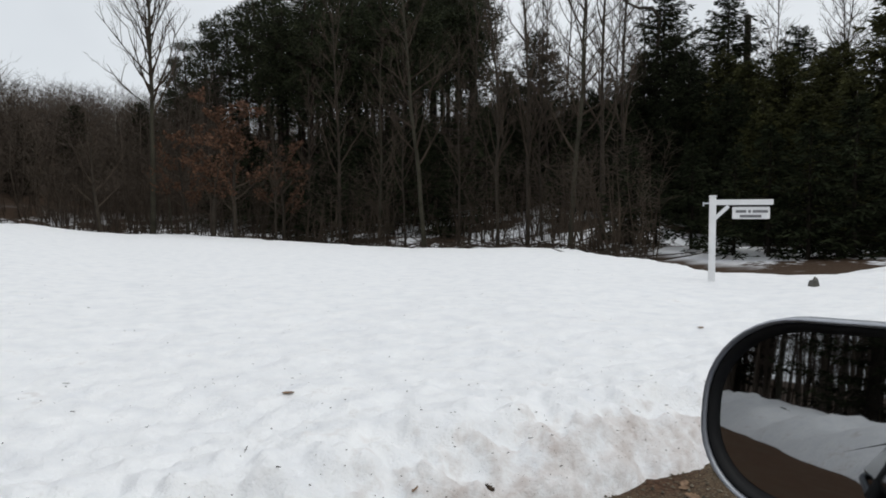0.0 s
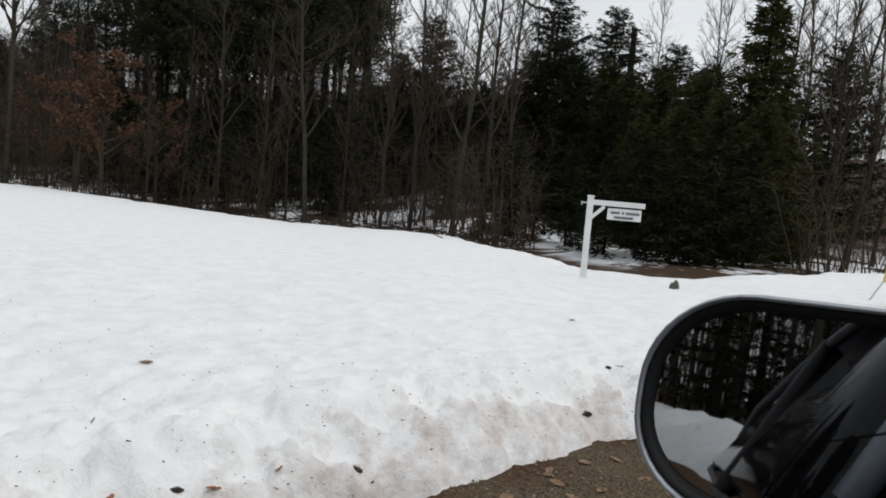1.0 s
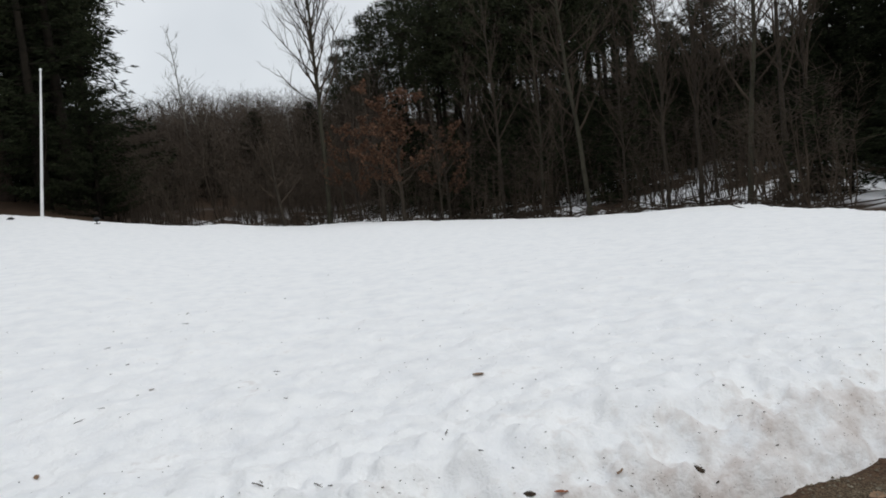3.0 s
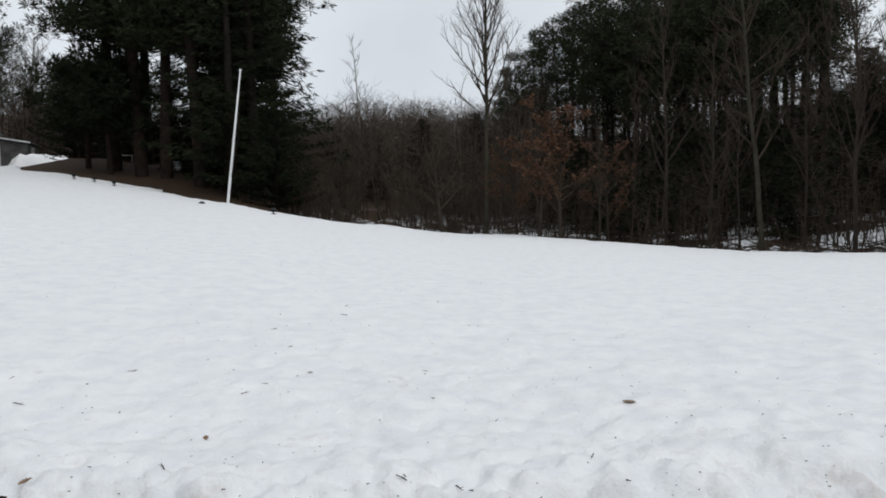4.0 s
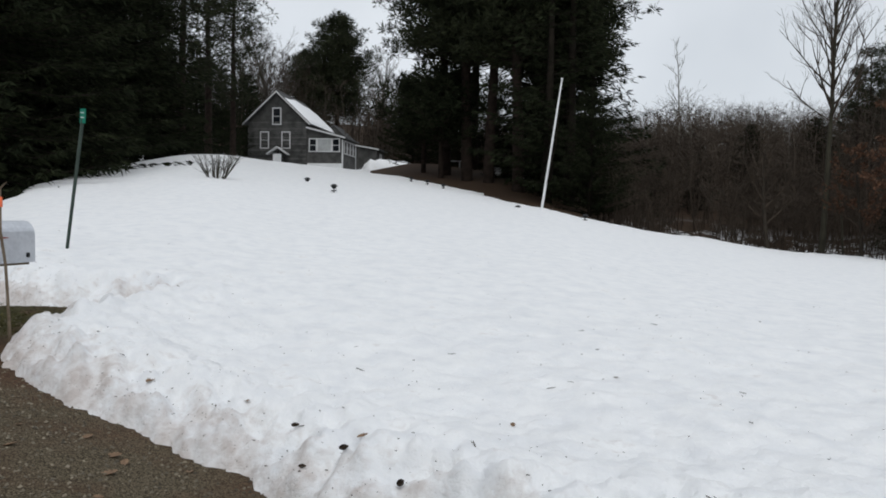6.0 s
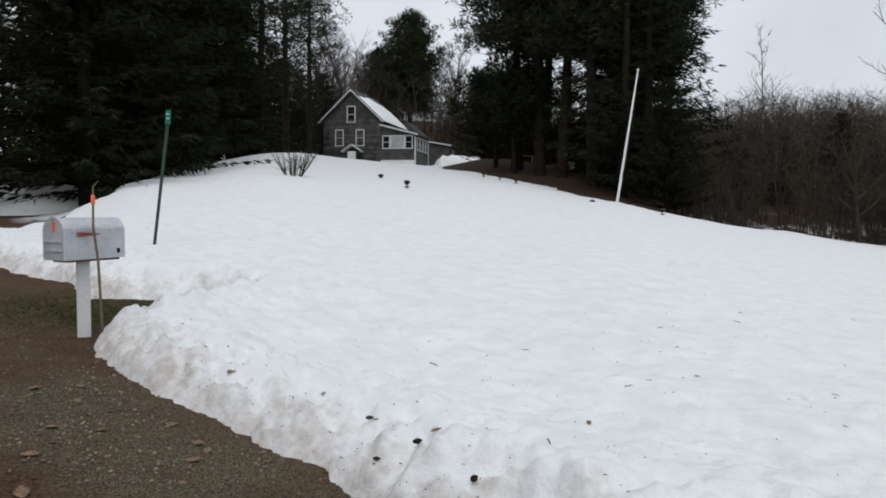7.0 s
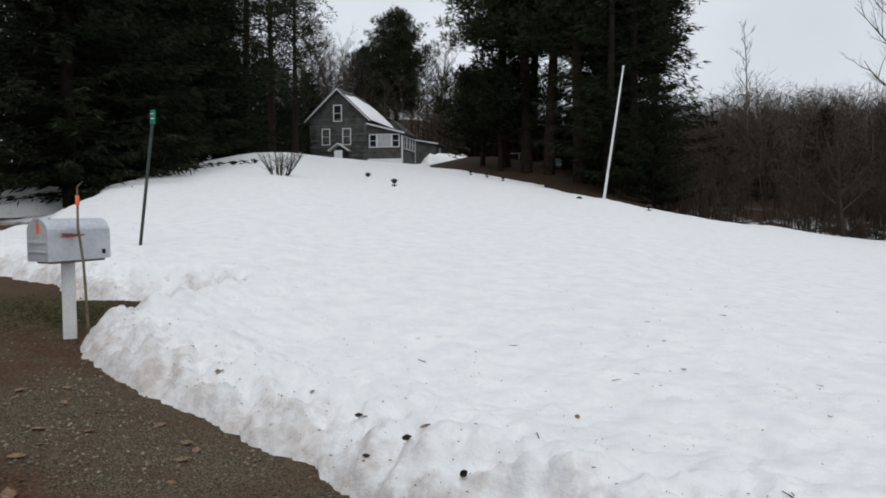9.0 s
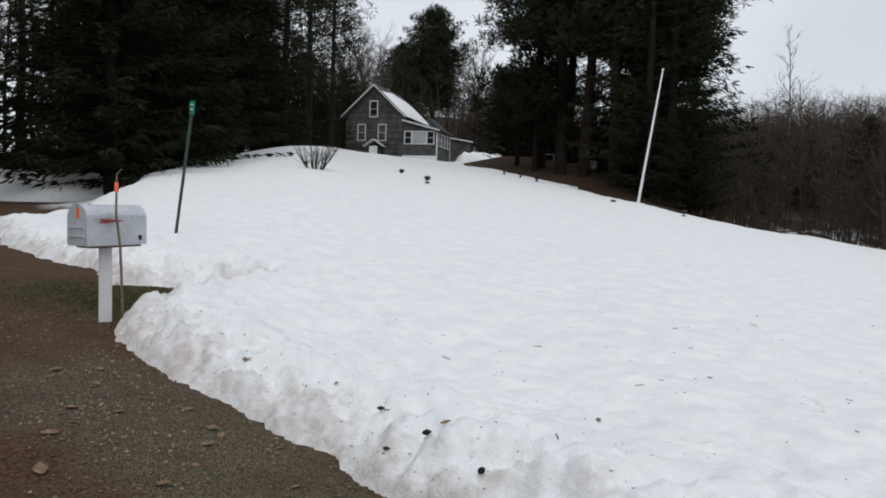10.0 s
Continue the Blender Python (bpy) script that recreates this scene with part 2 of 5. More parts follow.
def ground_material():
    """Gravel road near the edge of the snow, red-brown dirt on the wheel track, leaf litter and snow patches under the trees."""
    m = bpy.data.materials.new("gravel_and_litter")
    m.use_nodes = True
    n, l = m.node_tree.nodes, m.node_tree.links
    b = n["Principled BSDF"]
    co = n.new("ShaderNodeTexCoord")

    def tex(scale, detail):
        a = n.new("ShaderNodeTexNoise")
        a.inputs["Scale"].default_value, a.inputs["Detail"].default_value = scale, detail
        l.new(co.outputs["Object"], a.inputs["Vector"])
        return a

    def ramp(src, p0, c0, p1, c1):
        r = n.new("ShaderNodeValToRGB")
        r.color_ramp.elements[0].position, r.color_ramp.elements[0].color = p0, (*c0, 1)
        r.color_ramp.elements[1].position, r.color_ramp.elements[1].color = p1, (*c1, 1)
        l.new(src, r.inputs[0])
        return r.outputs[0]

    def mix(fac, a, c):
        x = n.new("ShaderNodeMixRGB")
        l.new(fac, x.inputs[0])
        l.new(a, x.inputs[1])
        l.new(c, x.inputs[2])
        return x.outputs[0]

    def attr(name):
        a = n.new("ShaderNodeAttribute")
        a.attribute_name = name
        return a.outputs["Fac"]

    vor = n.new("ShaderNodeTexVoronoi")
    vor.inputs["Scale"].default_value = 230.0
    l.new(co.outputs["Object"], vor.inputs["Vector"])
    sep = n.new("ShaderNodeSeparateColor")
    l.new(vor.outputs["Color"], sep.inputs[0])
    fine, mid, big = tex(60, 5), tex(3.5, 6), tex(0.35, 5)
    gravel = ramp(sep.outputs[0], 0.25, (0.032, 0.024, 0.014), 1.0, (0.185, 0.152, 0.104))
    dirt = ramp(fine.outputs["Fac"], 0.3, (0.030, 0.016, 0.010), 0.7, (0.115, 0.066, 0.041))
    litter = ramp(fine.outputs["Fac"], 0.3, (0.030, 0.020, 0.014), 0.72, (0.085, 0.055, 0.036))
    moss = ramp(fine.outputs["Fac"], 0.3, (0.022, 0.022, 0.009), 0.7, (0.066, 0.062, 0.028))
    blot = ramp(mid.outputs["Fac"], 0.36, (0, 0, 0), 0.52, (1, 1, 1))
    track = n.new("ShaderNodeMath")
    track.operation, track.use_clamp = "MULTIPLY_ADD", True
    l.new(mid.outputs["Fac"], track.inputs[0])
    track.inputs[1].default_value = 2.2
    sub = n.new("ShaderNodeMath")
    sub.operation = "SUBTRACT"
    l.new(attr("track"), sub.inputs[0])
    sub.inputs[1].default_value = 1.2
    l.new(sub.outputs[0], track.inputs[2])
    road = mix(track.outputs[0], gravel, dirt)
    tuft = n.new("ShaderNodeMath")
    tuft.operation = "MULTIPLY"
    l.new(attr("moss"), tuft.inputs[0])
    l.new(blot, tuft.inputs[1])
    road = mix(tuft.outputs[0], road, moss)
    # patches of snow lie on the litter
    pat = n.new("ShaderNodeMath")
    pat.operation = "MULTIPLY_ADD"
    l.new(big.outputs["Fac"], pat.inputs[0])
    pat.inputs[1].default_value = 1.0
    pm = n.new("ShaderNodeMath")
    pm.operation = "MULTIPLY_ADD"
    l.new(mid.outputs["Fac"], pm.inputs[0])
    pm.inputs[1].default_value = 0.35
    pm.inputs[2].default_value = -0.17
    l.new(pm.outputs[0], pat.inputs[2])
    snowy = ramp(pat.outputs[0], 0.475, (0, 0, 0), 0.51, (1, 1, 1))
    white = n.new("ShaderNodeRGB")
    white.outputs[0].default_value = (0.80, 0.81, 0.84, 1)
    some = n.new("ShaderNodeMath")
    some.operation = "MULTIPLY"
    l.new(snowy, some.inputs[0])
    l.new(attr("patchy"), some.inputs[1])
    floor = mix(some.outputs[0], litter, white.outputs[0])
    l.new(mix(attr("road"), floor, road), b.inputs["Base Color"])
    b.inputs["Roughness"].default_value, b.inputs["Specular IOR Level"].default_value = 0.9, 0.1
    hs = n.new("ShaderNodeMath")
    hs.operation = "MULTIPLY_ADD"
    l.new(vor.outputs["Distance"], hs.inputs[0])
    hs.inputs[1].default_value = -0.4
    l.new(fine.outputs["Fac"], hs.inputs[2])
    bp = n.new("ShaderNodeBump")
    bp.inputs["Strength"].default_value, bp.inputs["Distance"].default_value = 0.5, 0.006
    l.new(hs.outputs[0], bp.inputs["Height"])
    l.new(bp.outputs[0], b.inputs["Normal"])
    return m


GROUND = ground_material()

# ---------- the lie of the land ----------
# bearing from the road's edge, how far the open field runs that way, and its height there
FIELD = np.array([(-100, 13, 0.70), (-75, 13, 0.72), (-58, 14, 0.74), (-54.4, 18, 0.91), (-50.8, 24, 1.83), (-46.9, 30, 2.52), (-42.9, 34, 3.36),
                  (-39.5, 38, 4.02), (-34.2, 42, 3.91), (-29.8, 46, 3.93), (-25.2, 44, 3.48), (-20.7, 40, 2.67), (-16.2, 34, 1.76),
                  (-13.4, 30, 1.52), (-9.8, 28, 1.02), (-5.5, 30, 0.60), (0.2, 34, 0.18), (3.4, 35, -0.24), (6.9, 38, -0.42), (12.9, 33, -0.50),
                  (19.3, 30, -0.66), (27, 28, -0.79), (35.8, 24, -0.48), (44.9, 18, -0.35), (50.1, 14.5, -0.21), (57.6, 12.5, -0.06),
                  (63.2, 14, 0.0), (67.2, 18, -0.1), (80, 26, 0.0), (100, 30, 0.0)])


def sstep(v, a, b):
    u = np.clip((v - a) / (b - a), 0, 1)
    return u * u * (3 - 2 * u)


def polar(x, y):
    y = np.maximum(y, 1.5)
    return np.degrees(np.arctan2(x, y)), np.hypot(x, y)


def field(az):
    """Extent and height of the open field by bearing, smoothed."""
    r = sum(np.interp(az + k, FIELD[:, 0], FIELD[:, 1]) for k in (-2, -1, 0, 1, 2)) / 5
    z = sum(np.interp(az + k, FIELD[:, 0], FIELD[:, 2]) for k in (-2, -1, 0, 1, 2)) / 5
    return r, z


def terrain(x, y):
    """Height of the snow's surface, or of the woodland floor past the field."""
    az, r = polar(np.asarray(x, float), np.asarray(y, float))
    rim, zr = field(az)
    z0 = 0.20 + 0.25 * sstep(-az, 35, 60)
    u = np.clip((r - 3) / (rim - 3), 0, 1)
    z = z0 + (zr - z0) * u ** 1.18
    over = np.maximum(r - rim, 0)
    hill = sstep(az, -50, -45) * (1 - sstep(az, -29, -22))
    pines = sstep(az, -29, -22) * (1 - sstep(az, -12, -4))
    wood = sstep(az, -12, -2)
    left = 1 - sstep(az, -50, -45)
    rise = 0.055 * hill + 0.02 * left
    z = z + rise * np.minimum(over, 60) + (0.07 + 0.095 * (1 - sstep(az, -18, -12))) * pines * np.minimum(over, 14)
    z = z + wood * (-0.25 * sstep(over, 0, 3) + (0.10 + 0.06 * (1 - sstep(az, 8, 22))) * np.clip(over - 14, 0, 88 + 62 * sstep(az, 8, 13) + 9 * np.sin(np.radians(az * 23)) + 6 * np.sin(np.radians(az * 61))))
    z = z + 0.085 * sstep(az, 17, 27) * (1 - sstep(az, 44, 50)) * np.clip(over - 2.5, 0, 14)
    return z + 0.06 * (1 - wood) * np.clip(over - 60, 0, 150) + 0.13 * (hill + pines) * np.clip(over - 44, 0, 90)


def ground_z(x, y):
    return terrain(x, y) - 0.20


def spot(az, r, sink=0.0):
    x, y = r * math.sin(radians(az)), r * math.cos(radians(az))
    rim = float(field(np.array(az))[0])
    snowy = r < rim or -46 < az < -27
    return x, y, float(terrain(x, y)) - (0.03 if snowy else 0.2) - sink


# the ragged edge of the ploughed snow along the road, with the notch behind the mailbox
EDGE = np.array([(-60, 30), (-30, 16), (-16, 8.8), (-9.2, 5.15), (-7.5, 4.62), (-6.3, 4.4), (-5.6, 4.02), (-5.12, 3.82), (-4.8, 4.1), (-4.42, 4.66),
                 (-4.36, 4.2), (-4.3, 3.7), (-4.16, 3.26), (-3.93, 2.9), (-3.6, 2.68), (-3.25, 2.5), (-2.75, 2.42), (-2.4, 2.42), (-2.05, 2.44), (-1.7, 2.3), (-1.35, 2.12), (-0.8, 1.96),
                 (0, 1.87), (0.6, 1.84), (1.2, 1.86), (2.0, 1.88), (3.0, 1.92), (5.4, 2.0), (8.3, 2.25), (45, 1.9)])
for _ in range(2):  # round its corners
    a, b = EDGE[:-1], EDGE[1:]
    EDGE = np.concatenate([EDGE[:1], np.stack([0.75 * a + 0.25 * b, 0.25 * a + 0.75 * b], 1).reshape(-1, 2), EDGE[-1:]])


def edge_distance(x, y):
    """Metres inside the edge of the snow (negative on the road)."""
    best = np.full(np.shape(x), 1e9)
    for (ax, ay), (bx, by) in zip(EDGE[:-1], EDGE[1:]):
        dx, dy = bx - ax, by - ay
        t = np.clip(((x - ax) * dx + (y - ay) * dy) / (dx * dx + dy * dy), 0, 1)
        best = np.minimum(best, np.hypot(x - ax - t * dx, y - ay - t * dy))
    return np.where(y > np.interp(x, EDGE[:, 0], EDGE[:, 1]), best, -best)


def fractal(x, y, size, octaves=3):
    return np.array([noise.fractal(Vector((a / size, b / size, 3.7)), 1.0, 2.0, octaves) for a, b in zip(np.ravel(x), np.ravel(y))]).reshape(np.shape(x))


# ---------- mesh helpers ----------
def mesh_from(name, verts, faces, material, smooth=False):
    me = bpy.data.meshes.new(name)
    me.from_pydata([tuple(v) for v in verts], [], faces)
    me.materials.append(material)
    if smooth:
        me.polygons.foreach_set("use_smooth", [True] * len(me.polygons))
    me.update()
    return me


def part(name, bm, material, parent, label=""):
    """One mesh object under a thing or a part, from a bmesh or a mesh."""
    if isinstance(bm, bmesh.types.BMesh):
        me = bpy.data.meshes.new(name)
        bm.to_mesh(me)
        bm.free()
        me.materials.append(material)
    else:
        me = bm
    ob = new(name, me)
    ob.parent = parent
    if label:
        tagged(ob, label)
    return ob


def block(sx, sy, sz, x=0, y=0, z=0, bevel=0.0, rx=0, ry=0, rz=0):
    """A bevelled block whose base centre is at x, y, z."""
    bm = bmesh.new()
    bmesh.ops.create_cube(bm, size=1)
    for v in bm.verts:
        v.co = Vector((v.co.x * sx, v.co.y * sy, (v.co.z + 0.5) * sz))
    if bevel:
        bmesh.ops.bevel(bm, geom=bm.edges[:], offset=bevel, segments=2, affect="EDGES")
    bmesh.ops.transform(bm, matrix=pose(x, y, z, rx, ry, rz), verts=bm.verts)
    return bm


def solid(points, y0, y1):
    """A prism with the outline points (x, z), from depth y0 to y1."""
    n = len(points)
    bm = bmesh.new()
    a = [bm.verts.new((x, y0, z)) for x, z in points]
    b = [bm.verts.new((x, y1, z)) for x, z in points]
    bm.faces.new(a)
    bm.faces.new(b[::-1])
    for i in range(n):
        bm.faces.new((a[i], b[i], b[(i + 1) % n], a[(i + 1) % n]))
    bmesh.ops.recalc_face_normals(bm, faces=bm.faces)
    return bm


def merge(*bms):
    out = bmesh.new()
    for b in bms:
        me = bpy.data.meshes.new("tmp")
        b.to_mesh(me)
        b.free()
        out.from_mesh(me)
        bpy.data.meshes.remove(me)
    return out


class Tubes:
    """Collects tapered branches and leaves into plain lists."""

    def __init__(self):
        self.v, self.f = [], []

    def tube(self, pts, radii, n):
        base = len(self.v)
        for i, p in enumerate(pts):
            d = (pts[min(i + 1, len(pts) - 1)] - pts[max(i - 1, 0)]).normalized()
            s = d.orthogonal().normalized()
            t = d.cross(s)
            for k in range(n):
                a = 2 * math.pi * k / n
                self.v.append(p + (s * math.cos(a) + t * math.sin(a)) * radii[i])
        for i in range(len(pts) - 1):
            for k in range(n):
                a, b = base + i * n + k, base + i * n + (k + 1) % n
                self.f.append((a, b, b + n, a + n))
        self.f.append(tuple(range(base + (len(pts) - 1) * n, base + len(pts) * n)))

    def blade(self, p, d, length, width, rng):
        """A needle spray or leaf: a bent pair of triangles."""
        s = d.cross(Vector((rng.uniform(-1, 1), rng.uniform(-1, 1), rng.uniform(-1, 1)))).normalized() * width
        m, b = p + d * length * 0.5, len(self.v)
        up = Vector((0, 0, rng.uniform(-0.12, 0.12) * length))
        self.v += [p, m + s + up, m - s + up, p + d * length]
        self.f += [(b, b + 1, b + 2), (b + 1, b + 3, b + 2)]

    def mesh(self, name, material, smooth=True):
        return mesh_from(name, self.v, self.f, material, smooth)


def rand_dir(rng, lo=-1.0, hi=1.0):
    a, z = rng.uniform(0, 2 * math.pi), rng.uniform(lo, hi)
    q = math.sqrt(max(0, 1 - z * z))
    return Vector((q * math.cos(a), q * math.sin(a), z))


def wander(rng, p, d, length, steps, bend, lift):
    pts = [p.copy()]
    for _ in range(steps):
        d = (d + rand_dir(rng) * bend + Vector((0, 0, lift))).normalized()
        p = p + d * (length / steps)
        pts.append(p.copy())
    return pts


def thing(name, label, category, group="", loc=None, rz=0.0):
    ob = tagged(new(name), label, category, group)
    if loc:
        ob.matrix_basis = pose(*loc, 0, 0, rz)
    return ob


# ---------- ground, snow field and banks ----------
def polar_grid(az_list, r_list):
    a, r = np.meshgrid(np.radians(az_list), r_list)
    return r * np.sin(a), r * np.cos(a)


def grid_faces(rows, cols, keep=None, wrap=False):
    out = []
    for i in range(rows - 1):
        for k in range(cols if wrap else cols - 1):
            q = (i * cols + k, i * cols + (k + 1) % cols, (i + 1) * cols + (k + 1) % cols, (i + 1) * cols + k)
            if keep is None or keep[q[0]] or keep[q[1]] or keep[q[2]] or keep[q[3]]:
                out.append(q)
    return out


def put_attribute(me, name, values):
    at = me.attributes.new(name, "FLOAT", "POINT")
    at.data.foreach_set("value", np.asarray(values, np.float32).ravel())


def build_ground():
    rs = np.concatenate([[0.05], np.geomspace(0.3, 420, 150)])
    x, y = polar_grid(np.arange(0, 360, 1.5), rs)
    z = ground_z(x, y)
    z = z + 0.008 * fractal(x, y, 0.6) * (np.hypot(x, y) < 15)
    me = mesh_from("ground", np.c_[x.ravel(), y.ravel(), z.ravel()], grid_faces(len(rs), 240, wrap=True), GROUND, True)
    d = edge_distance(x, y)
    road = sstep(d, -9.5, -8.5) * (1 - sstep(d, 1.0, 2.0)) * (np.hypot(x, y) < 60)
    put_attribute(me, "road", road)
    by_box = sstep(-x, 3.05, 3.7)
    put_attribute(me, "track", np.clip(0.8 * by_box + 0.9 * sstep(-d, 0.75, 1.15) * sstep(-x, 1.0, 1.9) + 0.45 * np.exp(-np.maximum(-d, 0) / 0.12) + 0.12 + 0.16 * sstep(x, 0.8, 1.6), 0, 1))
    a, r = polar(x, y)
    rim, _ = field(a)
    drive = sstep(a, 42, 46) * (1 - sstep(a, 68, 72)) * (1 - sstep(r - rim, 4.5, 6.0))
    put_attribute(me, "patchy", (1 - drive) * (1 - sstep(r - rim, 10, 22)) * (1 - sstep(a, -34, -28) * (1 - sstep(a, -8, -3))))
    put_attribute(me, "moss", np.clip(1.7 * np.exp(-(((x + 4.9) / 1.0) ** 2 + ((y - 3.55) / 0.5) ** 2)), 0, 0.95))
    tagged(new("ground", me), "brown gravel road shoulder and leaf-littered woodland floor", "ground", kind="structure")


def build_snow():
    az = np.concatenate([np.arange(-88, -66, 0.5), np.arange(-66, -30, 0.25), np.arange(-30, 88.1, 0.4)])
    rs = np.geomspace(1.7, 92, 320)
    x, y = polar_grid(az, rs)
    r = np.hypot(x, y)
    a = np.degrees(np.arctan2(x, y))
    rim, _ = field(a)
    n1, n2 = fractal(x, y, 0.55), fractal(x, y, 0.14, 2)
    n3 = fractal(x, y, 2.2)
    n4 = fractal(x, y, 0.065, 2)
    d0 = edge_distance(x, y)
    soft = sum(edge_distance(x + p, y + q) for p, q in ((0.14, 0), (-0.14, 0), (0, 0.14), (0, -0.14), (0.1, 0.1), (-0.1, 0.1))) / 6 - 0.03
    wide = sum(edge_distance(x + p, y + q) for p, q in ((0.4, 0), (-0.4, 0), (0.2, 0.2), (-0.2, 0.2), (0.2, -0.2), (-0.2, -0.2))) / 6 - 0.03
    d0 = np.where((x > -3.4) & (r < 9), soft + (wide - soft) * sstep(d0, 0.05, 0.45), d0)
    d = d0 + (0.075 * n1 + 0.034 * n2 + 0.012 * n4) * np.minimum(r / 3, 1.3)
    by_house = (a > -47) & (a < -27)
    far = np.where(by_house, 99.0, rim - r + 1.6 * n3 + 0.5 * n1)
    up = np.clip(d / 0.30, 0, 1) ** 0.48
    lift = np.minimum(up, np.clip(far / 1.2, 0, 1) ** 0.6)
    lip = 0.045 * np.exp(-((d - 0.42) / 0.3) ** 2)
    near = np.clip(5 / r, 0.3, 1)
    z = ground_z(x, y) + lift * (0.20 + lip + near * (0.028 * n3 + 0.024 * n1 + 0.017 * n2) + 0.085 * n2 * np.exp(-np.maximum(d, 0) / 0.35) + 0.045 * n4 * np.exp(-np.maximum(d, 0) / 0.7)) + np.clip(np.minimum(d, far), -0.4, 0) * 0.7
    keep = (np.minimum(d, far / 2) > -0.3).ravel()
    faces = grid_faces(len(rs), len(az), keep)
    me = mesh_from("snow_field", np.c_[x.ravel(), y.ravel(), z.ravel()], faces, SNOW, True)
    grime = 1.0 * np.exp(-np.maximum(d, 0) / 0.11) * (1 + 0.7 * n2) + (0.16 + 0.80 * sstep(x, 0.7, 2.4) + 0.26 * sstep(-x, 0.3, 1.2)) * np.exp(-(np.maximum(d, 0) / 0.28) ** 4) * (1 + 0.5 * n1 + 0.6 * n2) + 0.13 * np.exp(-np.maximum(d, 0) / 0.8) * (1 + 0.8 * n1)
    grime = grime * np.where(x < -0.4, 0.9, 1.0) + 0.25 * np.exp(-np.abs(far) / 0.5) * (r > 10) * (~by_house)
    put_attribute(me, "dirt", np.clip(grime, 0, 1))
    tagged(new("snow_field", me), "old white snow over a sloping lawn, dirty along the road", "snow", kind="structure")


def snow_bank(name, pts, width, height, seed, label):
    """A ploughed ridge of snow along a line of points (x, y)."""
    rng = random.Random(seed)
    pts = [Vector((*p, 0)) for p in pts]
    line = []
    for p, q in zip(pts[:-1], pts[1:]):
        n = max(2, int((q - p).length / 0.45))
        line += [p.lerp(q, i / n) for i in range(n)]
    line.append(pts[-1])
    cols = 15
    v = []
    for i, p in enumerate(line):
        d = (line[min(i + 1, len(line) - 1)] - line[max(i - 1, 0)]).normalized()
        s = Vector((-d.y, d.x, 0))
        for k in range(cols):
            u = k / (cols - 1) * 2 - 1
            q = p + s * (u * width / 2 + 0.25 * noise.noise(p * 0.7 + Vector((0, 0, u))))
            ends = min(1.0, 0.45 * min(i, len(line) - 1 - i) / (0.4 * width)) ** 0.6
            h = ends * height * max(0, 1 - abs(u) ** 2.4) * (1 + 0.45 * noise.noise(q * 0.9) + 0.25 * noise.noise(q * 2.3))
            v.append((q.x, q.y, float(ground_z(q.x, q.y)) + h - (0.05 if abs(u) == 1 else 0)))
    me = mesh_from(name, v, grid_faces(len(line), cols), SNOW, True)
    put_attribute(me, "dirt", [0.18 + 0.35 * max(0, abs(k % cols / (cols - 1) * 2 - 1) - 0.5) for k in range(len(v))])
    tagged(new(name, me), label, "snow bank", kind="structure")


build_ground()
build_snow()
snow_bank("snow_patch_under_pines", [(-13.3, 47.5), (-12.4, 48.0), (-11.4, 48.3)], 2.4, 1.1, 7, "leftover snow lying on litter under the pines")
snow_bank("snow_bank_beyond_drive", [(r * math.sin(radians(a)), r * math.cos(radians(a))) for a, r in ((47, 24.4), (49.5, 23.6), (52, 22.8), (54.5, 22.2), (56.5, 21.8))], 3.0, 0.22, 6, "old snow lying along the edge of a driveway")
snow_bank("snow_bank_driveway", [(-42, 14), (-28, 13.8), (-22.5, 14.3), (-20.5, 16.2)], 4.0, 0.9, 3, "ploughed snow bank beside a driveway under spruces")
snow_bank("snow_bank_behind", [(-1.5, -4.6), (-5, -3.6), (-9, -2.4), (-15, -0.8), (-30, 2.5)], 3.0, 0.6, 4, "lumpy ploughed snow bank across the road")
snow_bank("snow_bank_roadside", [(6.0, -5.0), (16, -5.2), (40, -6)], 3.0, 0.6, 5, "lumpy ploughed snow bank along the road")


# ---------- trees ----------
GROW = {}


def tree_parts(name, label, trunk, crown, bark, leaf, crown_name, extra=None):
    ob = thing(name, label, "tree")
    part("trunk", trunk.mesh("trunk", bark), bark, ob)
    part(crown_name, crown.mesh(crown_name, leaf, leaf in (TWIGS, BIRCH, HAZED_TWIGS)), leaf, ob)
    if extra:
        part("leaves", extra.mesh("leaves", RUST, False), RUST, ob)
    return ob


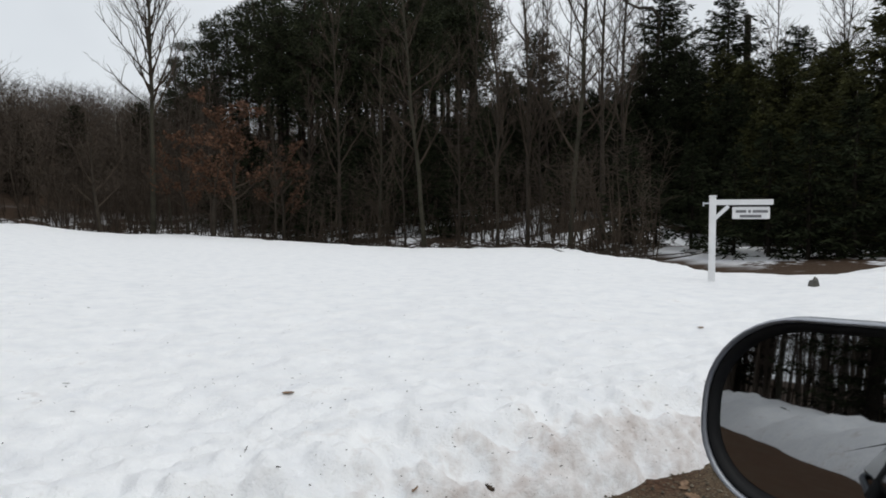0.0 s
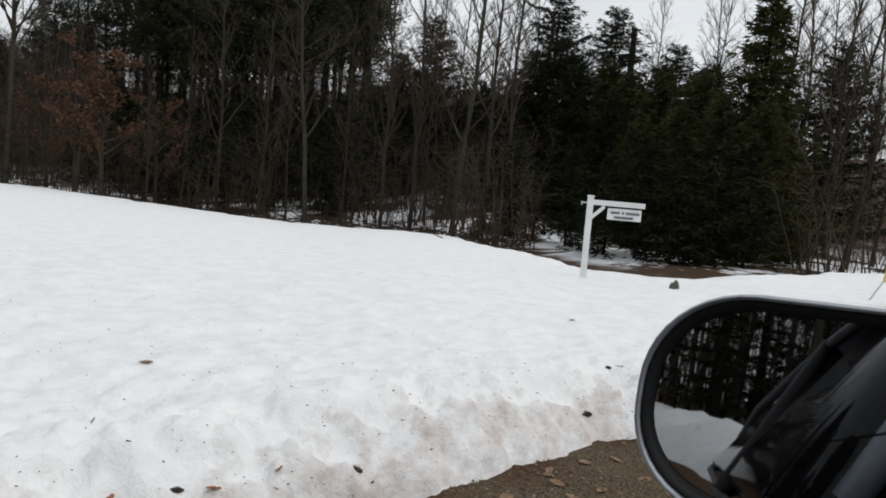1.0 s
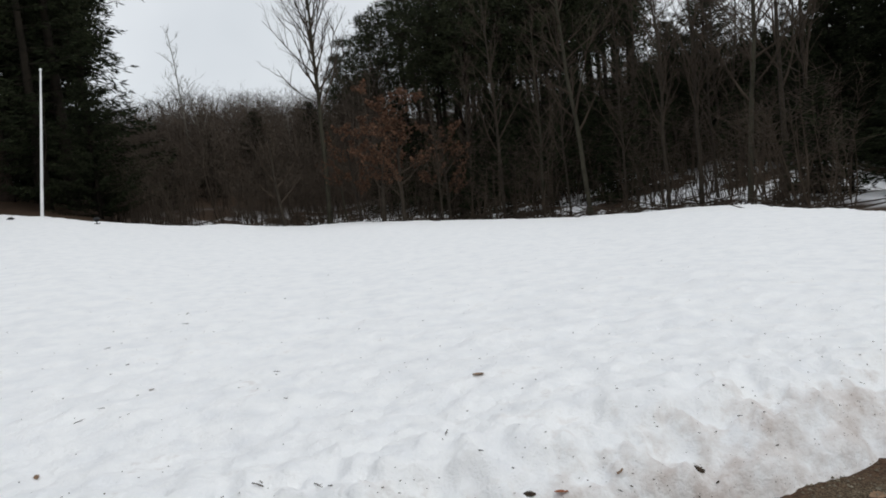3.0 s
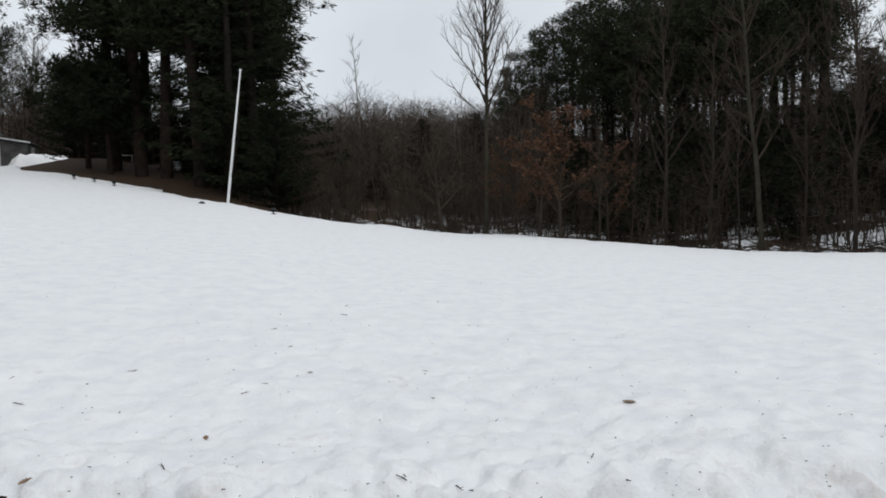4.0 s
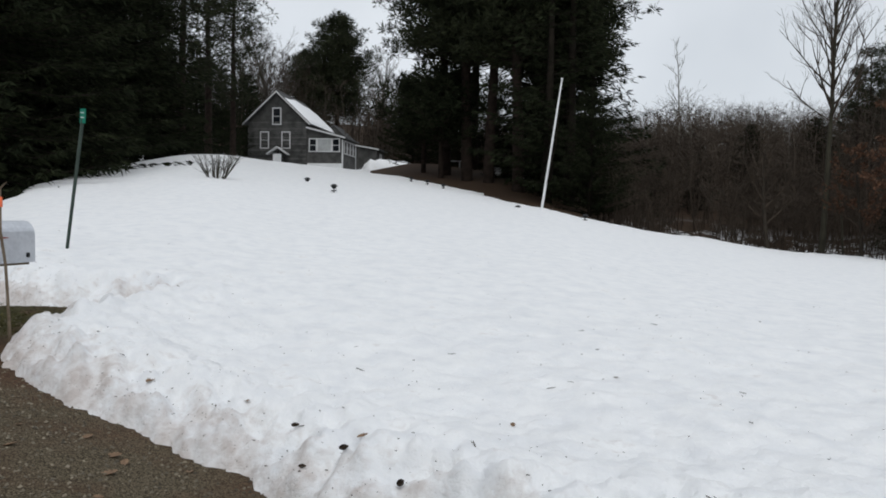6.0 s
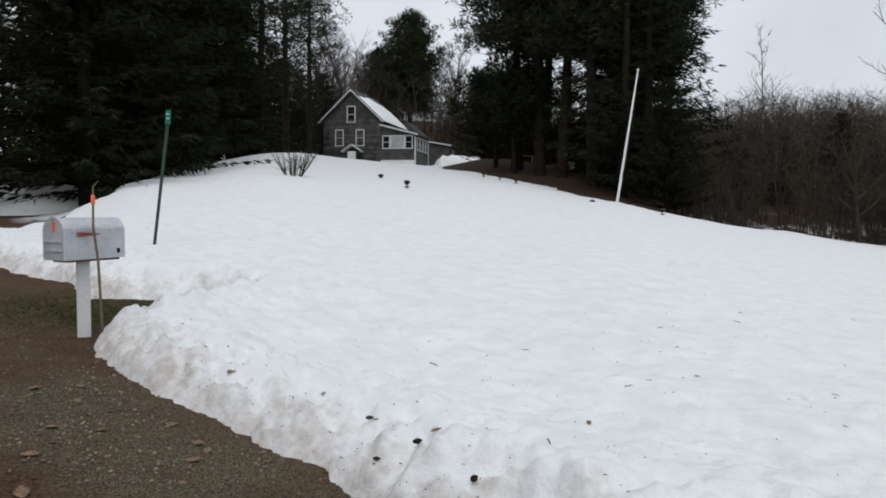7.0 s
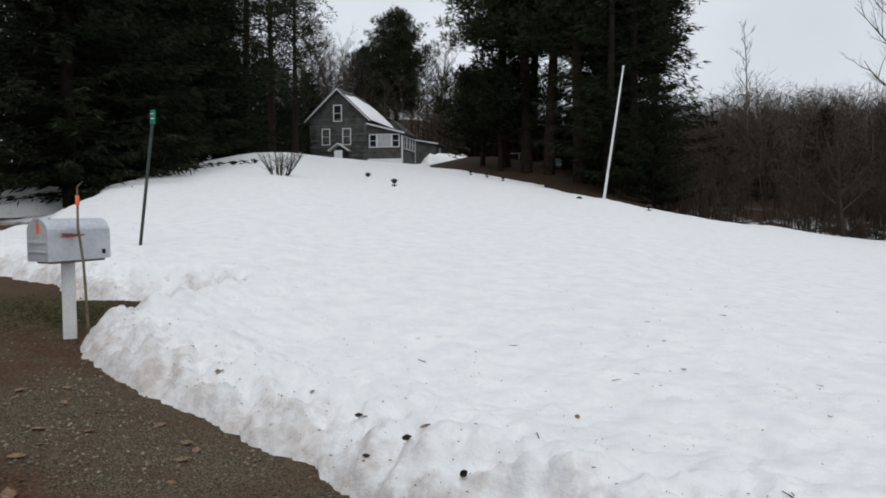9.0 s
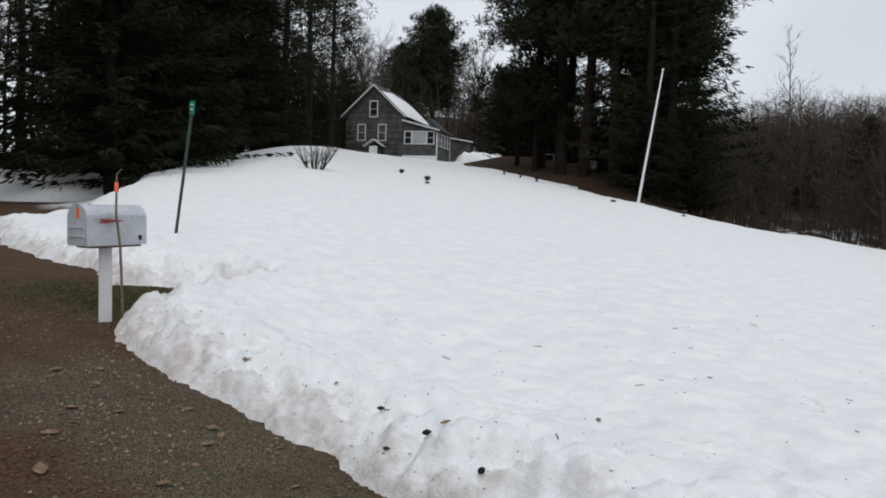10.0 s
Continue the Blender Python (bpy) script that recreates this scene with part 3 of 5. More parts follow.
def bare_tree(name, label, seed, h, r0, start, limbs, spread, bark=BARK, steep=0.75, twigs=8, leaves=0, twig=None):
    rng = random.Random(seed)
    tr, cr, lf = Tubes(), Tubes(), Tubes()
    spine = wander(rng, Vector((0, 0, -0.15)), Vector((rng.uniform(-0.06, 0.06), rng.uniform(-0.06, 0.06), 1)).normalized(), h, 12, 0.07, 0.10)
    rad = [r0 * (1.25 if i == 0 else 1) * (1 - i / 12.6) ** 0.85 + 0.012 for i in range(13)]
    tr.tube(spine, rad, 8)
    for i in range(limbs):
        t = start + (0.98 - start) * (i + rng.random()) / limbs
        k = min(int(t * 12), 11)
        p = spine[k].lerp(spine[k + 1], t * 12 - k)
        a = i * 2.4 + rng.uniform(-0.5, 0.5)
        e = rng.uniform(0.55, 1.0) * steep
        d = Vector((math.cos(a) * math.cos(e * 1.4), math.sin(a) * math.cos(e * 1.4), math.sin(e * 1.4)))
        ln = spread * (1.15 - 0.75 * t) * rng.uniform(0.6, 1.15)
        lp = wander(rng, p, d, ln, 5, 0.16, 0.07)
        lr = max(0.012, rad[k] * rng.uniform(0.35, 0.6))
        cr.tube(lp, [lr * (1 - j / 5.6) + 0.006 for j in range(6)], 5)
        for b in range(5):
            u = rng.uniform(0.25, 1.0) * 4.99
            q = lp[int(u)].lerp(lp[int(u) + 1], u - int(u))
            dd = ((lp[5] - lp[0]).normalized() + rand_dir(rng, -0.3, 0.9) * 0.85).normalized()
            bl = ln * rng.uniform(0.25, 0.5)
            bp = wander(rng, q, dd, bl, 3, 0.2, 0.1)
            cr.tube(bp, [max(0.008, lr * 0.4) * (1 - j / 3.6) + 0.004 for j in range(4)], 3)
            for w in range(twigs):
                u = rng.uniform(0.2, 1.0) * 2.99
                q = bp[int(u)].lerp(bp[int(u) + 1], u - int(u))
                dw = ((bp[3] - bp[0]).normalized() + rand_dir(rng, -0.3, 0.8) * 0.9).normalized()
                tw = wander(rng, q, dw, bl * rng.uniform(0.3, 0.6), 2, 0.25, 0.1)
                cr.blade(tw[0], (tw[2] - tw[0]).normalized(), (tw[2] - tw[0]).length, 0.007, rng)
                for _ in range(leaves):
                    lf.blade(q.lerp(tw[2], rng.random()), rand_dir(rng, -1, 0.2), rng.uniform(0.09, 0.16), 0.045, rng)
    return tree_parts(name, label, tr, cr, bark, twig or (TWIGS if bark is not BIRCH else BIRCH), "crown", lf if leaves else None)


def spruce(name, label, seed, h, w, leaf=NEEDLES, gap=0.42, low=0.04, droop=0.25, power=0.85, per=8, dense=6):
    rng = random.Random(seed)
    tr, cr = Tubes(), Tubes()
    spine = [Vector((0.02 * h * 0.2 * math.sin(i), 0, h * i / 10 - 0.1 * (i == 0))) for i in range(11)]
    tr.tube(spine, [0.016 * h * (1 - i / 10.4) + 0.01 for i in range(11)], 8)
    z = low * h
    while z < h * 0.985:
        t = z / h
        reach = w * max(0.03, (1 - t)) ** power * (0.75 + 0.25 * min(1, t / 0.12 + 0.3))
        for b in range(per if reach > 0.5 else 5):
            a = rng.uniform(0, 2 * math.pi)
            ln = reach * rng.uniform(0.62, 1.12)
            d = Vector((math.cos(a), math.sin(a), 0.18 - droop * (1 - t)))
            p0 = Vector((0, 0, z + rng.uniform(-0.2, 0.2)))
            tip = p0 + d * ln + Vector((0, 0, 0.10 * ln))
            mid = p0.lerp(tip, 0.55) - Vector((0, 0, 0.07 * ln))
            tr.tube([p0, mid, tip], [0.012 + 0.008 * ln, 0.008 + 0.003 * ln, 0.004], 3)
            n = max(2, int(ln / 0.33))
            for k in range(n):
                u = (k + 0.6 + rng.uniform(-0.3, 0.3)) / n
                u = max(0.15, min(1.02, u))
                q = p0.lerp(mid, u / 0.55) if u < 0.55 else mid.lerp(tip, (u - 0.55) / 0.45)
                side = Vector((-d.y, d.x, 0))
                for j in range(dense + 2):
                    dd = (d * rng.uniform(0.2, 1.0) + side * rng.uniform(-1, 1) + Vector((0, 0, rng.uniform(-0.55, 0.15)))).normalized()
                    cr.blade(q + rand_dir(rng) * 0.08, dd, rng.uniform(0.2, 0.46) * (0.6 + 0.4 * min(1, reach)), rng.uniform(0.019, 0.042), rng)
        z += gap * rng.uniform(0.75, 1.25) * (0.55 + 0.45 * (1 - t))
    return tree_parts(name, label, tr, cr, SPRUCE_BARK, leaf, "crown")


def pine(name, label, seed, h, r0, start, w, clumps=150, top_round=0.9, blades=19, size=0.55, leaf=PINE):
    """A trunk bare below, with upswept limbs that carry tufted clumps."""
    rng = random.Random(seed)
    tr, cr = Tubes(), Tubes()
    spine = wander(rng, Vector((0, 0, -0.15)), Vector((0, 0, 1)), h, 12, 0.025, 0.1)
    tr.tube(spine, [r0 * (1 - i / 13.5) + 0.02 for i in range(13)], 9)
    for _ in range(int(14 * start / 0.4)):  # dead stubs low on the trunk
        t = rng.uniform(0.15, start)
        k = int(t * 12)
        p = spine[k].lerp(spine[k + 1], t * 12 - k)
        d = rand_dir(rng, -0.3, 0.15)
        tr.tube(wander(rng, p, d, rng.uniform(0.5, 0.3 * w + 0.6), 3, 0.15, -0.03), [0.03, 0.022, 0.014, 0.006], 3)
    for i in range(clumps):
        t = start + (0.99 - start) * rng.random() ** 0.85
        k = min(int(t * 12), 11)
        p = spine[k].lerp(spine[k + 1], t * 12 - k)
        u = (t - start) / (1 - start)
        reach = w * (math.sin(math.pi * min(1, (u * 0.80 + 0.20))) ** top_round) * rng.uniform(0.35, 1.1) + 0.25
        a = rng.uniform(0, 2 * math.pi)
        tip = p + Vector((math.cos(a) * reach, math.sin(a) * reach, reach * rng.uniform(0.0, 0.4)))
        mid = p.lerp(tip, 0.5) + Vector((0, 0, -0.05 * reach))
        tr.tube([p, mid, tip], [0.02 + 0.012 * reach, 0.016, 0.006], 3)
        for c in range(1 + int(reach / 0.8)):
            q = tip.lerp(mid, c * 0.4) + rand_dir(rng) * (0.15 + 0.15 * c)
            for _ in range(blades):
                d = rand_dir(rng, -0.5, 1.0)
                cr.blade(q + d * rng.uniform(0.0, size * 0.6), d, rng.uniform(0.22, 0.42) * size / 0.5, rng.uniform(0.018, 0.042) * size / 0.5, rng)
    return tree_parts(name, label, tr, cr, PINE_BARK, leaf, "crown")


def plant(key, az, r, height, base_height, turn, group, lean=0.0):
    """Stands a tree of this kind at a bearing and distance; its first call uses the tree itself."""
    ob, used = GROW[key]
    k = height / base_height
    m = pose(*spot(az, r), lean, 0, turn) @ Matrix.Scale(k, 4)
    if used:
        got = copy_thing(ob, m)
    else:
        got, GROW[key] = ob, (ob, True)
    got.matrix_basis = m
    return tagged(got, group=group)


def kinds():
    g = GROW
    B = "leafless grey-brown hardwood tree at the wood's edge"
    g["bare_a"] = (bare_tree("bare_tree", B, 11, 13, 0.095, 0.30, 24, 3.4), False)
    g["bare_b"] = (bare_tree("bare_tree", B, 12, 13, 0.08, 0.26, 26, 2.9, steep=0.85), False)
    g["bare_c"] = (bare_tree("bare_tree", B, 13, 13, 0.11, 0.36, 24, 4.0, steep=0.7), False)
    g["bare_d"] = (bare_tree("bare_tree", "leafless hardwood tree with pale lichened trunk", 14, 13, 0.10, 0.30, 24, 3.4, PALE_BARK), False)
    g["birch"] = (bare_tree("birch_tree", "slender white-barked birch without leaves", 15, 13, 0.085, 0.4, 15, 2.4, BIRCH, 0.85), False)
    g["slim"] = (bare_tree("slender_bare_tree", "slender leafless tree with fine brown twigs", 18, 13, 0.06, 0.30, 26, 3.0, BARK, 0.85, 8), False)
    g["maple"] = (bare_tree("maple_tree", "broad leafless maple with a dense twig crown paled for haze", 19, 15, 0.22, 0.20, 52, 6.2, PALE_BARK, 0.72, 12, 0, HAZED_TWIGS), False)
    g["small"] = (bare_tree("small_bare_tree", "small spreading leafless tree on the snow's edge", 16, 4.5, 0.10, 0.25, 13, 2.4, BARK, 0.5), False)
    g["rusty"] = (bare_tree("beech_sapling", "young beech still holding dry rust-brown leaves", 17, 5.2, 0.10, 0.22, 14, 2.6, BARK, 0.55, 5, 6), False)
    g["spruce_a"] = (spruce("spruce_tree", "tall dark spruce with drooping branches to the ground", 21, 15, 3.6, per=11, dense=7), False)
    g["spruce_b"] = (spruce("spruce_tree", "tall dark spruce with drooping branches to the ground", 22, 15, 4.4, droop=0.32, per=12, dense=7), False)
    g["cedar_a"] = (spruce("cedar_tree", "dense dark evergreen with olive foliage", 23, 10, 3.5, CEDAR, 0.30, 0.02, 0.05, 0.62, 10, 7), False)
    g["cedar_b"] = (spruce("cedar_tree", "dense dark evergreen with a narrow spire top", 24, 10, 2.9, CEDAR, 0.26, 0.02, 0.1, 1.05, 11, 7), False)
    g["hemlock"] = (spruce("hemlock_tree", "shaggy open-topped dark evergreen at the wood's edge", 25, 12, 4.6, NEEDLES, 0.44, 0.03, 0.06, 0.64, 10, 7), False)
    g["young"] = (spruce("young_hemlock", "bushy young dark evergreen at the wood's edge", 26, 5, 1.9, NEEDLES, 0.30, 0.03, 0.1, 0.75, 6, 5), False)
    g["spruce_c"] = (spruce("spruce_tree", "dark spruce with open drooping branches", 27, 15, 4.2, NEEDLES, 0.75, 0.06, 0.3, 0.85, 7, 6), False)
    g["umbrella"] = (pine("spreading_evergreen", "dark evergreen with a broad low umbrella crown", 36, 6, 0.16, 0.30, 2.9, 130, 0.45, 26, 0.55, NEEDLES), False)
    g["pine_a"] = (pine("pine_tree", "tall red pine with bare trunk and tufted crown", 31, 16, 0.2, 0.5, 2.3, 105), False)
    g["pine_b"] = (pine("pine_tree", "tall red pine with bare trunk and tufted crown", 32, 16, 0.18, 0.42, 2.1, 105), False)
    g["pine_c"] = (pine("white_pine", "very tall dark white pine with heavy full crown", 33, 20, 0.32, 0.34, 3.9, 330, 0.6, 34, 0.58), False)
    g["pine_d"] = (pine("round_pine", "round-crowned dark pine standing behind the house", 34, 17, 0.3, 0.34, 4.3, 400, 0.75, 26, 0.62), False)
    g["pine_e"] = (pine("airy_pine", "tall pine with sparse layered limbs beside the spruces", 35, 20, 0.28, 0.25, 3.3, 120, 0.6, 22, 0.65), False)


kinds()
rng = random.Random(77)
EDGE_G, PINE_G, EVER_G = "leafless trees at the wood's edge", "pines of the plantation", "evergreens by the driveway"

# single trees along the far side of the field
FORK = bare_tree("tall_bare_tree", "tall leafless tree with forked crown and pale trunk", 44, 17, 0.125, 0.36, 52, 4.4, PALE_BARK, 0.88, 9)
FORK.matrix_basis = pose(*spot(6.9, 37.6), 0, 0, 40)
plant("small", 3.4, 34.6, 4.6, 4.5, 20, EDGE_G)
for az, r, h, k, turn in [(11.2, 33.2, 5.6, "rusty", 10), (12.9, 32.6, 5.2, "rusty", 130), (9.4, 36.5, 4.6, "rusty", 250), (15.9, 33, 6.5, "bare_b", 60),
                          (8.3, 38.8, 6.5, "bare_d", 15), (16.5, 35, 4.5, "rusty", 300)]:
    plant(k, az, r, h, {"rusty": 5.2}.get(k, 13), turn, EDGE_G)
for az, r, h, k, turn in [(27.7, 29.6, 12.5, "bare_d", 10), (26.2, 31, 9, "slim", 80), (30.5, 31, 9, "bare_b", 0), (21.0, 33, 11, "bare_a", 200), (24.0, 34, 9, "bare_d", 130),
                          (33.6, 28, 11, "bare_b", 95), (36.0, 28, 12, "bare_b", 40), (37.2, 29, 10, "slim", 70), (39.4, 26.5, 11.5, "bare_d", 150), (41.8, 27, 12, "bare_a", 10),
                          (43.5, 29, 12.5, "bare_b", 222), (34.8, 38, 11.5, "slim", 33), (37.8, 39, 12, "slim", 61), (40.4, 40, 12, "bare_a", 12), (42.6, 38, 11.5, "slim", 77),
                          (31.6, 40, 12, "bare_a", 300), (18.6, 38, 9, "bare_b", 11), (44.6, 48, 12.5, "bare_c", 190), (54.4, 54, 14, "slim", 44), (57.4, 48, 13.5, "slim", 100),
                          (59.4, 46, 13.0, "slim", 9), (38.6, 34, 11.5, "slim", 88)]:
    plant(k, az, r, h, 13, turn, EDGE_G)
# leafless trees beyond the pole
for az, r, h, k, turn, lean in [(63.6, 30, 13, "slim", 20, 4), (65.4, 26, 12, "slim", 140, -6), (67.0, 32, 13.5, "bare_b", 260, 0), (68.2, 24, 11, "slim", 60, 8),
                                (70.0, 30, 13, "slim", 90, -4), (72.5, 34, 13, "bare_c", 10, 0), (64.6, 40, 14, "bare_b", 33, 0), (66.3, 44, 15, "slim", 230, 0),
                                (69.0, 46, 15, "bare_b", 10, 0), (71.4, 42, 14, "slim", 190, 0), (74.5, 38, 13, "bare_b", 90, 0), (62.4, 36, 13, "bare_c", 70, 0)]:
    plant(k, az, r, h, 13, turn, EDGE_G, lean)
# plantation of red pines
for az, r, h in [(8.3, 78, 9.5), (9.0, 74, 12), (9.8, 71, 13.5), (10.8, 67, 14.5), (11.8, 63, 15), (12.9, 60, 15.5), (13.9, 57, 15.5), (14.9, 54, 15.5)]:
    plant("pine_a" if int(az) % 2 else "pine_b", az, r, h, 16, rng.uniform(0, 360), PINE_G)
for i in range(34):
    az = 15.5 + 17.0 * (i + rng.random() * 0.8) / 34
    r = rng.uniform(44, 62) + (7 if az > 29 else 0)
    plant(rng.choice(("pine_a", "pine_b")), az, r, rng.uniform(14.2, 17.5) * r / 52, 16, rng.uniform(0, 360), PINE_G)
for az, r, h in [(13.4, 52, 9), (16.6, 47, 10.5), (18.8, 50, 11), (21.6, 46, 10.5), (24.4, 45, 10), (26.8, 47, 11), (29.6, 44, 10), (31.4, 48, 10.5), (34.2, 50, 9.5), (36.2, 47, 8.2), (39.6, 45, 7.4), (42.2, 44, 7.6)]:
    plant("spruce_c", az, r, h, 15, rng.uniform(0, 360), EVER_G)
# evergreens standing deeper in the wood behind the pines
for i in range(30):
    az = 11.5 + 30 * (i + rng.random() * 0.7) / 30
    r = rng.uniform(58, 84)
    plant(rng.choice(("hemlock", "hemlock", "spruce_c")), az, r, rng.uniform(5, 8.2), 13, rng.uniform(0, 360), "evergreens deep in the wood")
# dark young evergreens below them
for az, r, h in [(17.5, 40, 5), (23.0, 41, 6.5), (25.2, 37, 4.5), (32.6, 36, 6), (30.2, 34, 4.2), (36.9, 43, 10.2), (20.5, 44, 7), (39.0, 33, 4), (19.0, 36, 3.5), (21.8, 36, 4.5), (27.0, 40, 7), (34.4, 40, 8), (41.2, 36, 6), (28.8, 36, 5), (14.2, 46, 6), (11.8, 50, 5), (2.0, 62, 7), (-1.5, 58, 5), (-4.6, 52, 4), (6.4, 66, 8)]:
    plant("young" if h < 6.1 else "hemlock", az, r, h, 5 if h < 6.1 else 12, rng.uniform(0, 360), EVER_G)
# evergreens behind the name sign and the driveway
for key, az, r, h, b in [("hemlock", 46.4, 40, 11.2, 12), ("hemlock", 50.9, 39, 10.8, 12), ("hemlock", 48.2, 33, 7.2, 12), ("hemlock", 45.0, 36, 7.5, 12), ("cedar_a", 52.3, 33, 7.0, 10),
                         ("cedar_a", 54.8, 31, 7.0, 10), ("cedar_a", 57.4, 29, 6.6, 10), ("cedar_b", 61.8, 26, 9.9, 10), ("cedar_a", 62.2, 24, 5.0, 10), ("cedar_a", 59.2, 25, 5.4, 10),
                         ("cedar_a", 56.2, 27, 5.2, 10), ("hemlock", 51.2, 30, 6.0, 12), ("hemlock", 43.2, 34, 5.6, 12), ("hemlock", 66.8, 36, 9.0, 12), ("cedar_a", 46.0, 24, 2.6, 10), ("hemlock", 48.6, 23, 3.4, 12), ("cedar_a", 51.6, 21.5, 3.2, 10), ("hemlock", 54.0, 21, 3.6, 12), ("cedar_a", 56.6, 20.5, 3.6, 10), ("cedar_a", 59.4, 21, 4.2, 10), ("cedar_a", 61.8, 21.5, 3.6, 10), ("hemlock", 44.0, 25, 3.6, 12), ("hemlock", 47.2, 36, 8.5, 12), ("cedar_a", 50.6, 34, 7.6, 10), ("cedar_a", 53.4, 27, 4.8, 10), ("cedar_a", 61.4, 29, 6.0, 10), ("hemlock", 55.6, 36, 8.4, 12), ("cedar_b", 63.4, 27, 6.2, 10), ("cedar_a", 58.2, 33, 7.2, 10)]:
    if h < 4.5:
        key, b = "young", 5
    plant(key, az, r, h, b, rng.uniform(0, 360), EVER_G)
# great pines above the flagpole
for az, r, h in [(-21.0, 47, 21.5), (-19.3, 44, 22), (-17.6, 43, 21), (-15.2, 40, 21), (-13.0, 41, 22), (-18.8, 52, 22), (-14.0, 50, 22), (-11.6, 45, 21)]:
    plant("pine_c", az, r, h, 20, rng.uniform(0, 360), "great pines above the flagpole")
for az, r, h, k in [(-11.2, 38, 19, "spruce_c"), (-12.9, 37, 17, "spruce_c"), (-9.6, 43, 17, "spruce_c"), (-11.4, 45, 20, "spruce_a"), (-13.6, 47, 18, "spruce_a"), (-9.6, 34, 6, "hemlock"), (-21.4, 45, 6.6, "umbrella"), (-22.8, 48, 6.2, "umbrella"), (-19.6, 58, 9, "hemlock"), (-17.2, 60, 9, "hemlock"), (-14.6, 58, 8, "hemlock"), (-12.2, 54, 8, "hemlock"), (-21.6, 64, 9, "hemlock"), (-23.6, 66, 9, "hemlock")]:
    plant(k, az, r, h, {"hemlock": 12, "umbrella": 6}.get(k, 15), rng.uniform(0, 360), "dark evergreens above the flagpole")
# behind and beside the house
plant("pine_d", -29.6, 88, 18.5, 17, 0, "pines round the house")
for az, r, h in [(-36.6, 82, 10), (-38.4, 72, 9), (-40.2, 64, 10), (-42.2, 60, 9), (-26.2, 96, 9)]:
    plant("hemlock", az, r, h, 12, rng.uniform(0, 360), "dark evergreens behind the house")
plant("pine_d", -32.0, 96, 14.5, 17, 120, "pines round the house")
for az, r, h in [(-34.5, 84, 15.2), (-36.0, 92, 15), (-26.6, 96, 14.5), (-33.2, 98, 14)]:
    plant("maple", az, r, h, 15, rng.uniform(0, 360), "leafless trees behind the house")
for az, r, h in [(-39.4, 54, 19), (-37.6, 60, 17.5), (-41.4, 50, 20), (-43.6, 48, 20)]:
    plant("pine_e", az, r, h, 20, rng.uniform(0, 360), "pines round the house")
for az, r, h, k in [(-33.8, 92, 13, "bare_b"), (-35.6, 90, 14, "bare_c"), (-31.4, 100, 12, "bare_a"), (-27.2, 92, 12, "bare_b"), (-25.6, 86, 12, "bare_a"), (-28.4, 104, 13, "bare_c"),
                    (-24.2, 80, 11, "bare_b"), (-34.8, 102, 15, "bare_b"), (-37.0, 88, 12, "bare_a"), (-26.4, 100, 13, "bare_b"), (-35.0, 84, 12, "bare_a"), (-33.0, 86, 12.5, "bare_c"), (-30.6, 90, 12, "bare_b"), (-28.0, 86, 11, "bare_c"), (-26.0, 92, 12, "bare_b"), (-24.8, 84, 11, "bare_c"), (-23.6, 90, 12, "bare_a"), (-36.4, 94, 14, "bare_c"), (-38.6, 84, 12, "bare_b"), (-32.2, 84, 11, "bare_a")]:
    plant(k, az, r, h, 13, rng.uniform(0, 360), "leafless trees behind the house")
for az, r, h in [(-44.6, 50, 18), (-47.4, 46, 18), (-49.6, 44, 18), (-52.2, 42, 17), (-54.6, 38, 16)]:
    plant("spruce_c", az, r, h, 15, rng.uniform(0, 360), "spruces beside the house drive")
for az, r, h, k in [(-45.4, 40, 18, "spruce_a"), (-48.2, 35, 18, "spruce_b"), (-50.8, 28, 16, "spruce_b"), (-53.6, 24.5, 15, "spruce_b"), (-46.6, 40, 17, "spruce_a"), (-51.6, 36, 18, "spruce_b"),
                    (-54.8, 31, 16, "spruce_a"), (-52.4, 33, 19, "spruce_b"), (-43.2, 42, 15, "spruce_a"), (-59.2, 40, 16, "spruce_c"), (-66, 30, 15, "spruce_a")]:
    plant(k, az, r, h, 15, rng.uniform(0, 360), "spruces beside the house drive")
for az, r, h, k in [(-58.6, 36, 13, "bare_b"), (-60.2, 42, 14, "bare_a"), (-57.6, 44, 13, "birch"), (-62.0, 40, 13, "bare_c"), (-61.0, 27, 11, "bare_b"), (-66, 36, 13, "bare_a")]:
    plant(k, az, r, h, 13, rng.uniform(0, 360), "leafless trees by the driveway")
